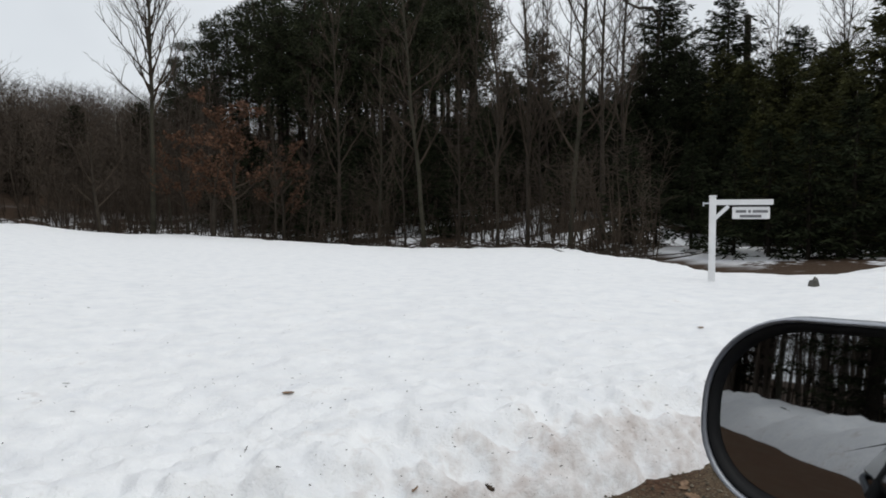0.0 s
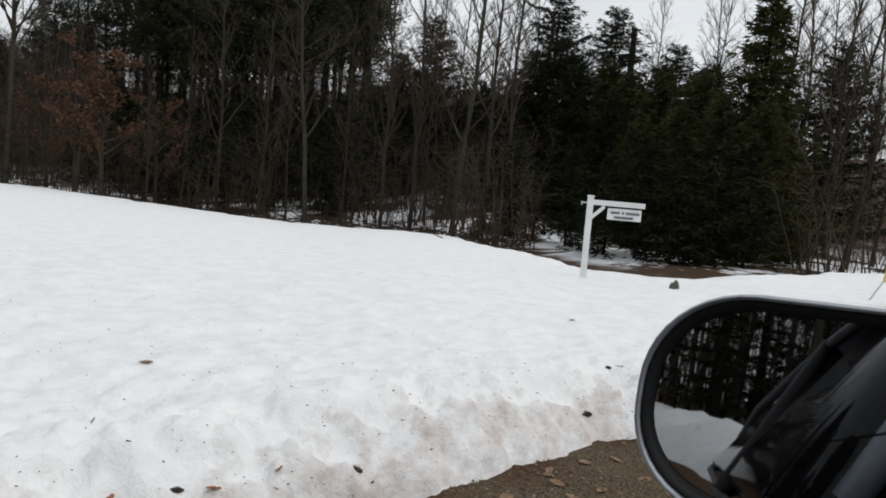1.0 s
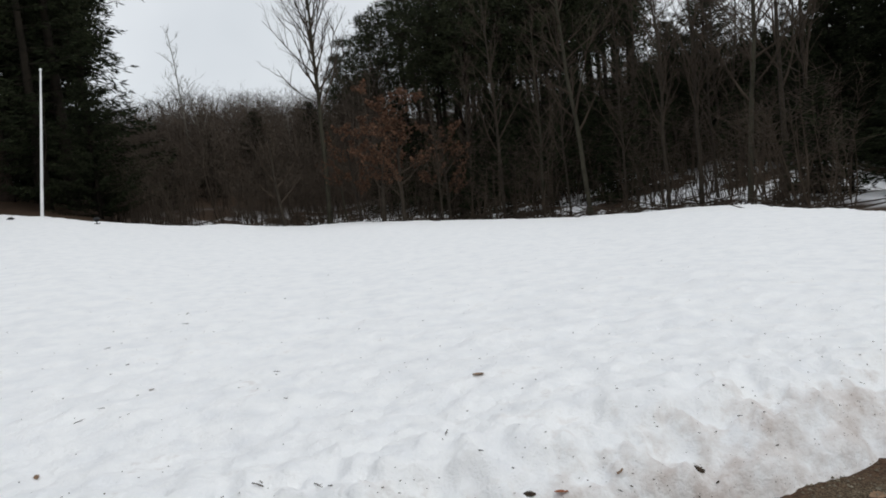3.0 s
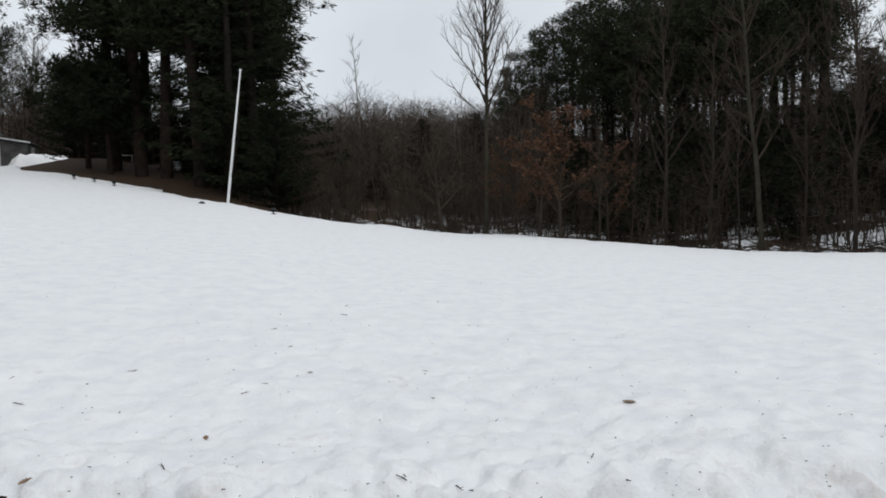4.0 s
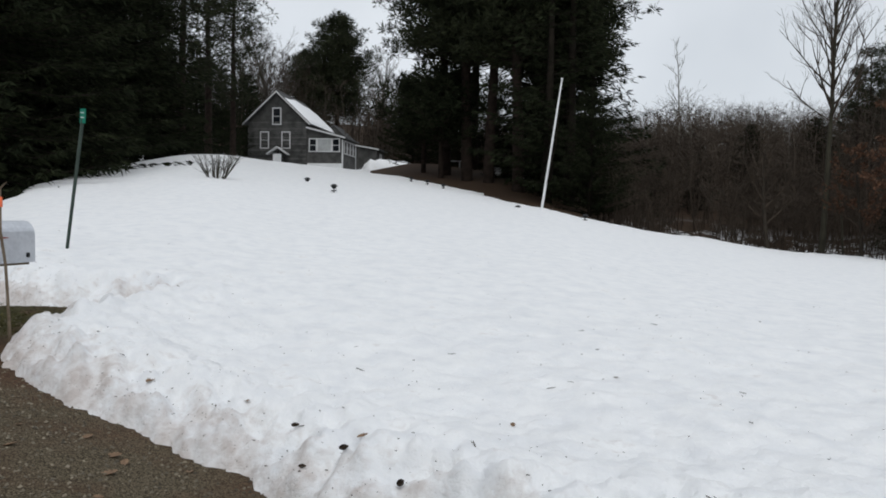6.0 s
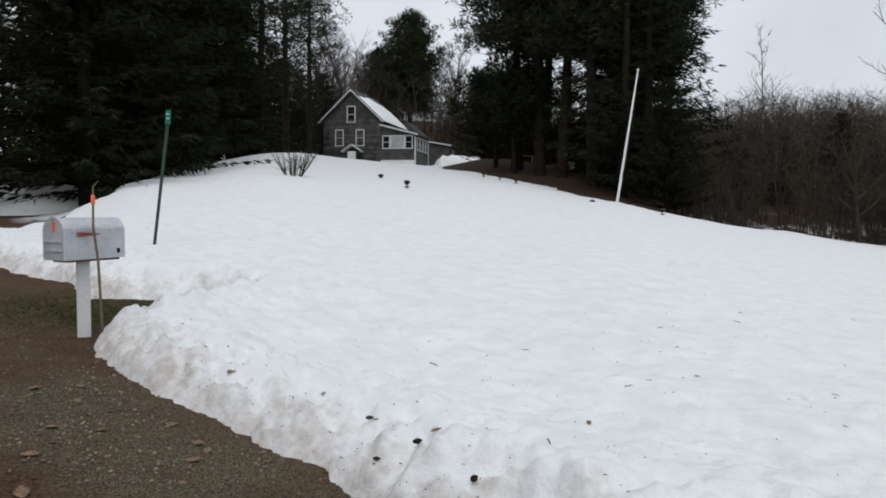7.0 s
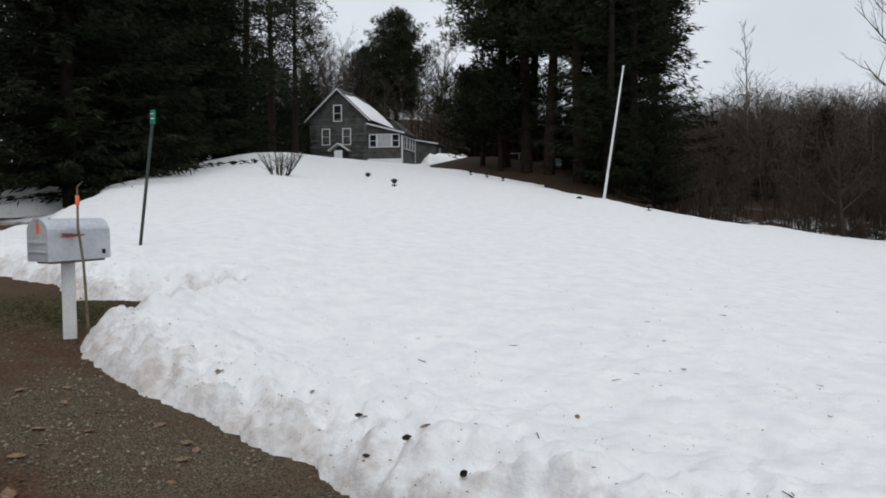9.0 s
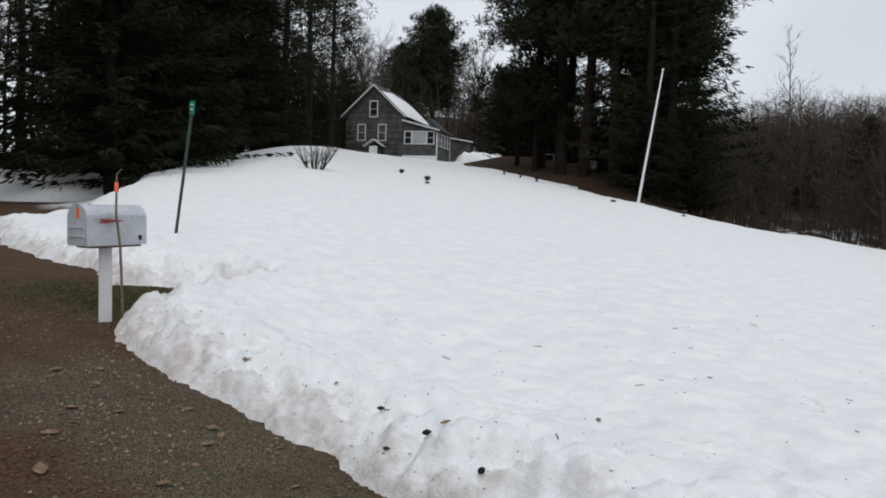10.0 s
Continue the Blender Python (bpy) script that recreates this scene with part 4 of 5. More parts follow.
# along the road behind the car
for az, r, h, k, b in [(-97, 17, 9, "spruce_b", 15), (-103, 15, 11, "bare_c", 13), (-100, 30, 15, "spruce_a", 15), (-106, 24, 14, "spruce_b", 15), (-95, 22, 12, "bare_b", 13), (-110, 18, 13, "spruce_a", 15), (-116, 22, 15, "spruce_b", 15), (-99, 26, 13, "bare_a", 13), (-94, 30, 13, "bare_b", 13), (-102, 20, 12, "bare_c", 13), (-91, 24, 12, "bare_d", 13), (-104, 28, 14, "bare_a", 13),
                       (-98, 36, 14, "bare_b", 13), (-108, 22, 13, "bare_b", 13), (-88, 30, 12, "spruce_a", 15), (-93, 42, 15, "bare_a", 13), (-112, 30, 15, "spruce_b", 15), (-106, 40, 15, "bare_c", 13),
                       (-85, 36, 14, "bare_b", 13), (-82, 28, 13, "bare_a", 13), (-79, 40, 14, "spruce_a", 15), (-120, 24, 13, "bare_a", 13), (-135, 20, 15, "spruce_b", 15), (-150, 18, 14, "bare_b", 13),
                       (-170, 17, 15, "spruce_a", 15), (170, 20, 14, "bare_c", 13), (150, 18, 15, "spruce_b", 15), (130, 20, 14, "bare_a", 13), (112, 24, 15, "spruce_a", 15), (100, 34, 14, "bare_b", 13)]:
    plant("spruce_c" if "spruce" in k else k, az, r, h, b, rng.uniform(0, 360), "trees across the road")


def snags():
    rng = random.Random(3)
    S = thing("dead_snag", "broken grey dead trunk standing among evergreens", "tree", loc=spot(52.5, 42))
    t = Tubes()
    t.tube(wander(rng, Vector((0, 0, -0.2)), Vector((0, 0, 1)), 10.2, 8, 0.03, 0.1), [0.26 - 0.012 * i for i in range(9)], 8)
    part("trunk", t.mesh("trunk", BARK), BARK, S)
    x, y, z = spot(45.6, 40)
    S = thing("dead_tree", "dead tree with one crooked bare limb", "tree", loc=(x, y, z))
    t = Tubes()
    pts = wander(rng, Vector((0, 0, -0.2)), Vector((0.03, 0, 1)), 9.6, 8, 0.04, 0.1)
    t.tube(pts, [0.2 - 0.015 * i for i in range(9)], 7)
    part("trunk", t.mesh("trunk", BARK), BARK, S)
    t = Tubes()
    side = Vector((-0.70, 0.71, 0))
    p = pts[-1]
    t.tube([p, p + side * 0.4 + Vector((0, 0, 0.55)), p + side * 1.1 + Vector((0, 0, 0.62)), p + side * 1.7 + Vector((0, 0, 0.95)), p + side * 2.5 + Vector((0, 0, 1.75)), p + side * 2.75 + Vector((0, 0, 2.0))], [0.09, 0.08, 0.07, 0.06, 0.04, 0.015], 6)
    part("limb", t.mesh("limb", BARK), BARK, S)
    for az, r, h in [(-2.8, 78, 15.0), (-1.6, 72, 9.5), (-5.4, 70, 6.5), (1.6, 80, 8.5), (4.6, 74, 9)]:
        plant("birch", az, r, h, 13, az * 70, "birches on the far hillside")


snags()


def far_woods():
    """The wooded hillside behind everything, too far to count."""
    rng = random.Random(5)
    tb = Tubes()
    for i in range(4300):
        u = rng.random()
        h = rng.uniform(5.5, 10.5)
        if u < 0.30:
            az = rng.uniform(-18, 46)
            rim = float(field(np.array(az))[0])
            r = max(rim + 10, 48) + 112 * rng.random() ** 1.1
        elif u < 0.58:
            az, r = rng.uniform(-14, 12), 46 + 110 * rng.random() ** 0.8
        elif u < 0.64:
            az, r, h = rng.uniform(31, 45), rng.uniform(44, 68), rng.uniform(5, 8)
        elif u < 0.68:
            az, r, h = rng.uniform(46, 78), rng.uniform(40, 75), rng.uniform(6, 10)
        elif u < 0.82:
            az, r, h = rng.uniform(-48, -14), rng.uniform(80, 130), rng.uniform(6, 11)
        else:
            az, r, h = rng.uniform(-135, -62), rng.uniform(22, 62), rng.uniform(7, 13)
        if 27 < az < 46:
            h *= 0.75
        if -20 < az < 9:
            h = 3.0 + 5.0 * rng.random() ** 1.6
        x, y, z = spot(az, r)
        p = Vector((x, y, z))
        tip = p + Vector((rng.uniform(-0.9, 0.9), rng.uniform(-0.9, 0.9), h))
        w = rng.uniform(0.035, 0.095)
        tb.tube([p, p + Vector((rng.uniform(-0.5, 0.5), rng.uniform(-0.5, 0.5), h * 0.55)), tip], [w, w * 0.7, 0.012], 3)
        for k in range(20):
            q = p.lerp(tip, rng.uniform(0.15, 0.97))
            d = rand_dir(rng, 0.15, 0.95)
            ln = rng.uniform(0.8, 2.4)
            tb.blade(q, d, ln, 0.022, rng)
            for _ in range(4):
                tb.blade(q + d * ln * rng.uniform(0.3, 1), rand_dir(rng, 0.0, 0.97), rng.uniform(0.6, 1.3), 0.013, rng)
    tagged(new("far_woods", tb.mesh("far_woods", FAR_TWIGS)), "distant leafless woods on a rising hillside", "woods", kind="stuff")


def undergrowth():
    """Saplings, brush and fallen sticks along the edge of the wood."""
    rng = random.Random(6)
    tb = Tubes()
    for i in range(4200):
        az = rng.uniform(-9, 46) if rng.random() < 0.95 else rng.uniform(65, 74)
        rim = float(field(np.array(az))[0])
        r = rim + (5.5 if 1 < az < 18 else 0.8) + 22 * rng.random() ** 1.2
        x, y, z = spot(az, r)
        p = Vector((x, y, z))
        if noise.noise(p * 0.35) < -0.05:
            continue
        h = 0.5 + 3.6 * rng.random() ** 1.8
        pts = wander(rng, p, (Vector((0, 0, 1)) + rand_dir(rng) * 0.3).normalized(), h, 3, 0.12, 0.05)
        tb.tube(pts, [0.012 + 0.006 * h, 0.010 + 0.004 * h, 0.008, 0.004], 3)
        for k in range(int(3 + h * 3)):
            q = pts[rng.choice((0, 1, 2))].lerp(pts[3], rng.uniform(0.15, 1))
            tb.tube([q, q + rand_dir(rng, 0.0, 0.9) * rng.uniform(0.3, 0.3 + 0.25 * h)], [0.009, 0.003], 3)
    for i in range(420):  # fallen branches
        az = rng.uniform(-6, 45)
        rim = float(field(np.array(az))[0])
        x, y, z = spot(az, rim + rng.uniform(0.1, 5))
        d = rand_dir(rng, -0.02, 0.2)
        p = Vector((x, y, z + 0.08))
        tb.tube(wander(rng, p, d, rng.uniform(0.6, 2.6), 3, 0.1, 0), [0.035, 0.03, 0.02, 0.008], 4)
    tagged(new("undergrowth", tb.mesh("undergrowth", TWIGS)), "tangled leafless brush and fallen sticks", "undergrowth", kind="stuff")


far_woods()
undergrowth()


# ---------- the farmhouse on the hill ----------
def window(parent, x, z, w, h, y, glass=PANE, side=False, mullion=True):
    """A trimmed sash window on a wall that faces -y (or +x for side)."""
    win = tagged(new("window"), "white-trimmed sash window")
    win.parent = parent
    win.matrix_basis = pose(x, y, z, 0, 0, 90 if side else 0)
    t = 0.10
    part("window_frame", merge(block(w + 2 * t, 0.09, t, 0, -0.045, h, 0.01), block(t, 0.09, h, -w / 2 - t / 2, -0.045, 0, 0.01), block(t, 0.09, h, w / 2 + t / 2, -0.045, 0, 0.01)), TRIM, win)
    part("window_sill", block(w + 2 * t + 0.06, 0.13, 0.09, 0, -0.06, -0.09, 0.01), TRIM, win)
    part("pane", block(w, 0.02, h, 0, -0.012, 0), glass, win)
    if mullion:
        part("sash_bar", block(w, 0.05, 0.05, 0, -0.03, h / 2 - 0.025), TRIM, win)


def farmhouse():
    H = thing("farmhouse", "old grey farmhouse with white window trim on a snowy hill", "house", loc=(-44.0, 59.5, 5.5), rz=14)
    W, D, E, A = 6.07, 8.0, 4.45, 7.3
    part("wall", solid([(0, -0.6), (W, -0.6), (W, E), (W / 2, A), (0, E)], 0, D), SIDING, H, "weathered grey clapboard walls")
    for k in range(21):
        part("clapboard", block(W - 0.06, 0.05, 0.165, W / 2, -0.006 - 0.016 * (k % 3), 0.05 + 0.21 * k, 0.006), SIDING, H)
    m = (A - E) / (W / 2)
    o = 0.4
    for side in (-1, 1):
        x0, z0 = W / 2 + side * (W / 2 + o), E - m * o
        pts = [(W / 2, A + 0.02), (x0, z0 + 0.02), (x0, z0 + 0.2), (W / 2, A + 0.22)]
        part("roof", solid(pts, -0.35, D + 0.35), ROOFING, H)
        pts = [(W / 2, A - 0.04), (x0, z0 - 0.04), (x0, z0 + 0.12), (W / 2, A + 0.12)]
        part("rake_board", solid(pts, -0.42, -0.36), TRIM, H)
    # snow still lying on one slope, ragged at the top
    rows, cols = 12, 26
    v = []
    for i in range(rows):
        for k in range(cols):
            u = i / (rows - 1)
            top = 0.14 + 0.05 * math.sin(k * 0.35) + 0.10 * math.exp(-k / 2)
            t = top + (1.03 - top) * u
            x, z = W / 2 + t * (W / 2 + o), A - m * t * (W / 2 + o) + 0.21
            puff = 0.13 * min(1, u * 3) * (1 if 0 < i < rows - 1 and 0 < k < cols - 1 else 0)
            v.append((x + 0.5 * puff, -0.3 + (D + 0.5) * k / (cols - 1), z + puff))
    me = mesh_from("roof_snow", v, grid_faces(rows, cols), SNOW, True)
    part("roof_snow", me, SNOW, H, "melting snow on the roof slope")
    window(H, 3.0, 4.2, 0.72, 1.5, 0)
    window(H, 1.75, 1.85, 0.72, 1.5, 0)
    window(H, 3.95, 1.85, 0.72, 1.5, 0)
    # hooded cellar entry
    entry = tagged(new("cellar_entry"), "small gabled hood over a white cellar door")
    entry.parent = H
    part("cheek", block(1.1, 0.7, 1.15, 3.3, -0.36, 0.05, 0.01), SIDING, entry)
    part("door", block(0.85, 0.05, 1.1, 3.3, -0.74, 0.1, 0.01), WHITE, entry)
    for sgn in (-1, 1):
        part("hood", solid([(3.3, 1.82), (3.3 + sgn * 1.05, 1.12), (3.3 + sgn * 1.05, 1.20), (3.3, 1.92)], -1.0, 0.02), TRIM, entry)
    # glazed side porch
    P = tagged(new("porch"), "glazed lean-to porch with white trim")
    P.parent = H
    x1 = W + 3.63
    part("wall", solid([(W, -0.6), (x1, -0.6), (x1, 2.85), (W, 3.75)], 0.05, 5.2), SIDING, P)
    part("roof", solid([(W, 3.80), (x1 + 0.3, 2.80), (x1 + 0.3, 2.96), (W, 3.96)], -0.25, 5.5), ROOFING, P)
    part("fascia", solid([(W, 3.76), (x1 + 0.32, 2.76), (x1 + 0.32, 2.92), (W, 3.92)], -0.30, -0.255), TRIM, P)
    part("skirt", block(3.55, 0.05, 0.9, W + 1.85, 0.03, -0.55, 0.01), WHITE, P)
    part("corner_board", block(0.14, 0.14, 3.2, x1 - 0.02, 0.05, -0.55, 0.01), TRIM, P)
    part("corner_board", block(0.14, 0.14, 3.2, x1 - 0.02, 5.2, -0.55, 0.01), TRIM, P)
    window(P, W + 0.62, 1.55, 0.62, 1.15, 0.05)
    window(P, W + 1.78, 1.55, 1.30, 1.15, 0.05, CURTAIN, mullion=False)
    window(P, W + 2.95, 1.55, 0.62, 1.15, 0.05)
    for y in (1.0, 2.2, 3.4, 4.5):
        window(P, x1, 1.40, 0.75, 1.15, y, side=True)
    # rear cross wing and low shed
    part("rear_wall", solid([(5.2, -0.6), (7.6, -0.6), (7.6, 3.9), (6.4, 5.0), (5.2, 3.9)], 8.3, 12), SIDING, H)
    for sgn in (-1, 1):
        part("rear_roof", solid([(6.4, 5.02), (6.4 + sgn * 1.45, 3.68), (6.4 + sgn * 1.45, 3.82), (6.4, 5.18)], 8.1, 12.2), ROOFING, H)
    S = tagged(new("shed_wing"), "low grey shed wing behind the porch")
    S.parent = H
    part("wall", solid([(8.6, -0.6), (11.0, -0.6), (11.0, 2.55), (8.6, 2.95)], 9.5, 14), SIDING, S)
    part("roof", solid([(8.5, 3.04), (11.3, 2.54), (11.3, 2.68), (8.5, 3.14)], 9.3, 14.2), ROOFING, S)
    part("fascia", solid([(8.5, 2.98), (11.32, 2.48), (11.32, 2.64), (8.5, 3.1)], 9.2, 9.26), TRIM, S)
    window(S, 11.0, 1.2, 0.6, 0.9, 11.5, side=True)


farmhouse()
snow_bank("snow_heap_by_house", [(-34.6, 66.0), (-33.4, 68), (-31.8, 69), (-29.5, 68)], 2.4, 1.3, 8, "heaped snow beside the porch")


# ---------- things on the lawn and by the road ----------
from mathutils.bvhtree import BVHTree

SNOW_TREE = BVHTree.FromPolygons([tuple(v.co) for v in bpy.data.meshes["snow_field"].vertices], [tuple(p.vertices) for p in bpy.data.meshes["snow_field"].polygons])


def rest(x, y):
    """Height of the surface at a place: snow where there is snow, else the ground."""
    hit = SNOW_TREE.ray_cast(Vector((x, y, 40)), Vector((0, 0, -1)))
    g = float(ground_z(x, y))
    return max(g, hit[0].z) if hit[0] else g


def flagpole():
    z = rest(-6.6, 27.75)
    P = thing("flagpole", "slender white flagpole leaning over, with slack rope", "flagpole", loc=(-6.6, 27.75, z - 0.1))
    t = Tubes()
    top = Vector((0.66, 0.15, 5.15))
    t.tube([Vector((0, 0, 0)), top * 0.5, top], [0.055, 0.045, 0.028], 10)
    part("pole", t.mesh("pole", WHITE), WHITE, P)
    t = Tubes()
    t.tube([top, top * 0.5 + Vector((0.16, 0, 0)), Vector((0.14, 0, 0.9)), Vector((0.05, 0, 0.75))], [0.008] * 4, 4)
    part("rope", t.mesh("rope", BARK), BARK, P)
    bm = bmesh.new()
    bmesh.ops.create_uvsphere(bm, u_segments=10, v_segments=6, radius=0.05)
    bmesh.ops.translate(bm, vec=top + Vector((0, 0, 0.03)), verts=bm.verts)
    part("finial", bm, WHITE, P)


def name_sign():
    x, y = 8.03, 6.66
    S = thing("name_sign", "white wooden post sign with a hanging name board", "sign", loc=(x, y, rest(x, y) - 0.06), rz=-50)
    part("post", block(0.092, 0.092, 1.22, bevel=0.006), WHITE, S)
    part("post_cap", block(0.108, 0.108, 0.03, 0, 0, 1.22, 0.008), WHITE, S)
    part("arm", block(0.72, 0.07, 0.075, 0.40, 0, 1.115, 0.006), WHITE, S)
    part("brace", block(0.27, 0.06, 0.05, 0.125, 0, 0.99, 0.004, ry=-45), WHITE, S)
    board = part("name_board", block(0.47, 0.022, 0.165, 0.485, 0, 0.925, 0.006), WHITE, S, "white board with faded lettering")
    for z, spans in [(1.01, ((-0.19, 0.13), (-0.035, 0.035), (0.02, 0.19))), (0.945, ((-0.14, 0.27),))]:
        for a, w in spans:
            part("lettering", block(w, 0.004, 0.036, 0.485 + a + w / 2, -0.0125, z), INK, board)
    for hx in (0.31, 0.66):
        part("hook", block(0.012, 0.012, 0.035, hx, 0, 1.083), BLACK, S)
    part("bracket", merge(block(0.09, 0.015, 0.02, -0.08, 0, 1.13, 0.003), block(0.02, 0.015, 0.06, -0.12, 0, 1.10, 0.003)), GALV, S)


def mailbox():
    x, y = -4.13, 2.945
    M = thing("mailbox", "dull metal mailbox on a white post with worn red flag", "mailbox", loc=(x, y, float(ground_z(x, y)) - 0.05), rz=0)
    part("post", block(0.078, 0.078, 0.55, bevel=0.006, rz=54), WHITE, M, "weathered white wooden post")
    L, w, h, r = 0.44, 0.175, 0.255, 0.0875
    prof = [(-w / 2, 0), (w / 2, 0), (w / 2, h - r)]
    prof += [(r * math.cos(a), h - r + r * math.sin(a)) for a in np.linspace(0, math.pi, 13)[1:-1]] + [(-w / 2, h - r)]
    B = tagged(new("box"), "domed galvanised box")
    B.parent = M
    B.matrix_basis = pose(0.0, 0.03, 0.545, 0, 0, 2)
    body = solid(prof, -L / 2, L / 2)
    bmesh.ops.bevel(body, geom=[e for e in body.edges if abs(e.verts[0].co.y - e.verts[1].co.y) < 1e-6], offset=0.008, segments=2, affect="EDGES")
    part("shell", body, GALV, B)
    lip = solid([(a * 1.04, b * 1.015) for a, b in prof], -L / 2 - 0.012, -L / 2 + 0.025)
    part("door", lip, GALV, B)
    part("door_latch", block(0.03, 0.02, 0.02, 0, -L / 2 - 0.018, h - 0.012, 0.004), GALV, B)
    part("tape", block(0.022, 0.006, 0.06, 0.01, -L / 2 - 0.014, h - 0.085, 0.001), ORANGE, B, "orange tape on the door")
    for k in range(2):
        part("door_rib", block(w * 0.86, 0.014, 0.016, 0, -L / 2 - 0.016, 0.05 + 0.055 * k, 0.004), GALV, B)
    flag = solid([(-0.13, 0.0), (-0.15, 0.022), (-0.10, 0.02), (0.11, 0.004), (0.11, -0.004), (-0.10, -0.022), (-0.16, -0.02)], -0.004, 0.004)
    bmesh.ops.transform(flag, matrix=pose(w / 2 + 0.012, -0.05, 0.155, 0, 0, 90) @ Matrix.Scale(0.62, 4), verts=flag.verts)
    part("flag", flag, RED, B, "worn red arrow-shaped flag lying down")
    part("rivet", block(0.012, 0.02, 0.03, w / 2 + 0.004, L / 2 - 0.06, 0.03, 0.003), BLACK, B)
    part("base_board", block(w * 0.8, L * 0.85, 0.02, 0, 0, -0.015, 0.003), STICK, B)


def marker_stick():
    x, y = -3.94, 2.935
    S = thing("marker_stick", "crooked driveway stick with orange tape near its top", "stick", loc=(x, y, float(ground_z(x, y)) - 0.10))
    t = Tubes()
    pts = [Vector(p) for p in ((0.0, 0, 0), (-0.015, 0, 0.3), (-0.035, 0.0, 0.6), (-0.075, 0, 0.80), (-0.07, 0, 1.05))]
    t.tube(pts, [0.010, 0.009, 0.008, 0.008, 0.005], 7)
    t.tube([pts[4], pts[4] + Vector((0.05, 0, 0.035))], [0.006, 0.003], 5)
    part("stick", t.mesh("stick", STICK), STICK, S)
    t = Tubes()
    t.tube([Vector((-0.073, 0, 0.94)), Vector((-0.072, 0, 1.0))], [0.0125, 0.0115], 8)
    part("tape", t.mesh("tape", ORANGE), ORANGE, S)


def green_marker():
    x, y = -6.53, 5.57
    S = thing("address_marker", "leaning green post with a small green plate", "sign", loc=(x, y, rest(x, y) - 0.1))
    t = Tubes()
    t.tube([Vector((0, 0, 0)), Vector((0.15, 0.10, 1.52))], [0.017, 0.017], 6)
    part("post", t.mesh("post", POST_GREEN), POST_GREEN, S)
    plate = part("plate", block(0.105, 0.008, 0.155, 0.155, 0.085, 1.42, 0.004, ry=5, rz=-12), GREEN, S)
    for k in range(2):
        part("lettering", block(0.065, 0.004, 0.013, 0.158, 0.0795, 1.475 + 0.05 * k, 0, ry=5, rz=-12), WHITE, plate)


def lawn_lights():
    L = thing("lawn_light", "small dark solar light on a short stake in snow", "lamp", "solar lights on the lawn")
    t = Tubes()
    t.tube([Vector((0, 0, -0.15)), Vector((0, 0, 0.22))], [0.02, 0.02], 6)
    part("stake", t.mesh("stake", BLACK), BLACK, L)
    for name, z0, r0, z1, r1 in (("lens", 0.2, 0.07, 0.27, 0.085), ("cap", 0.27, 0.14, 0.34, 0.05), ("collar", 0.12, 0.09, 0.15, 0.09)):
        t = Tubes()
        t.tube([Vector((0, 0, z0)), Vector((0, 0, (z0 + z1) / 2)), Vector((0, 0, z1))], [r0, (r0 + r1) / 2, r1], 10)
        part(name, t.mesh(name, BLACK), BLACK, L)
    spots = [(-11.5, 19.9, -0.1), (-14.6, 23.3, -0.2), (-12.66, 32.6, -0.12), (-13.78, 33.26, -0.08), (-14.93, 33.85, -0.08), (-7.2, 26.4, -0.28), (-4.45, 25.3, -0.14)]
    for i, (x, y, dz) in enumerate(spots):
        m = pose(x, y, rest(x, y) + dz + 0.02, 0, 0, i * 40)
        if i:
            copy_thing(L, m)
        else:
            L.matrix_basis = m


def lawn_shrub():
    rng = random.Random(21)
    x, y = -14.17, 17.55
    S = thing("shrub", "leafless twiggy shrub standing in the snow", "shrub", loc=(x, y, rest(x, y) - 0.05))
    for k in range(34):
        t = Tubes()
        a = rng.uniform(0, 2 * math.pi)
        lean = rng.uniform(0.1, 0.75)
        p = Vector((0.25 * math.cos(a), 0.2 * math.sin(a), 0))
        pts = wander(rng, p, Vector((math.cos(a) * lean, math.sin(a) * lean, 1)).normalized(), rng.uniform(0.6, 1.0), 4, 0.08, 0.03)
        t.tube(pts, [0.012, 0.011, 0.009, 0.006, 0.003], 4)
        for _ in range(5):
            q = pts[rng.choice((1, 2, 3))]
            t.tube([q, q + rand_dir(rng, 0.4, 0.95) * rng.uniform(0.15, 0.4)], [0.006, 0.003], 3)
        part("stem", t.mesh("stem", PALE_BARK), PALE_BARK, S)


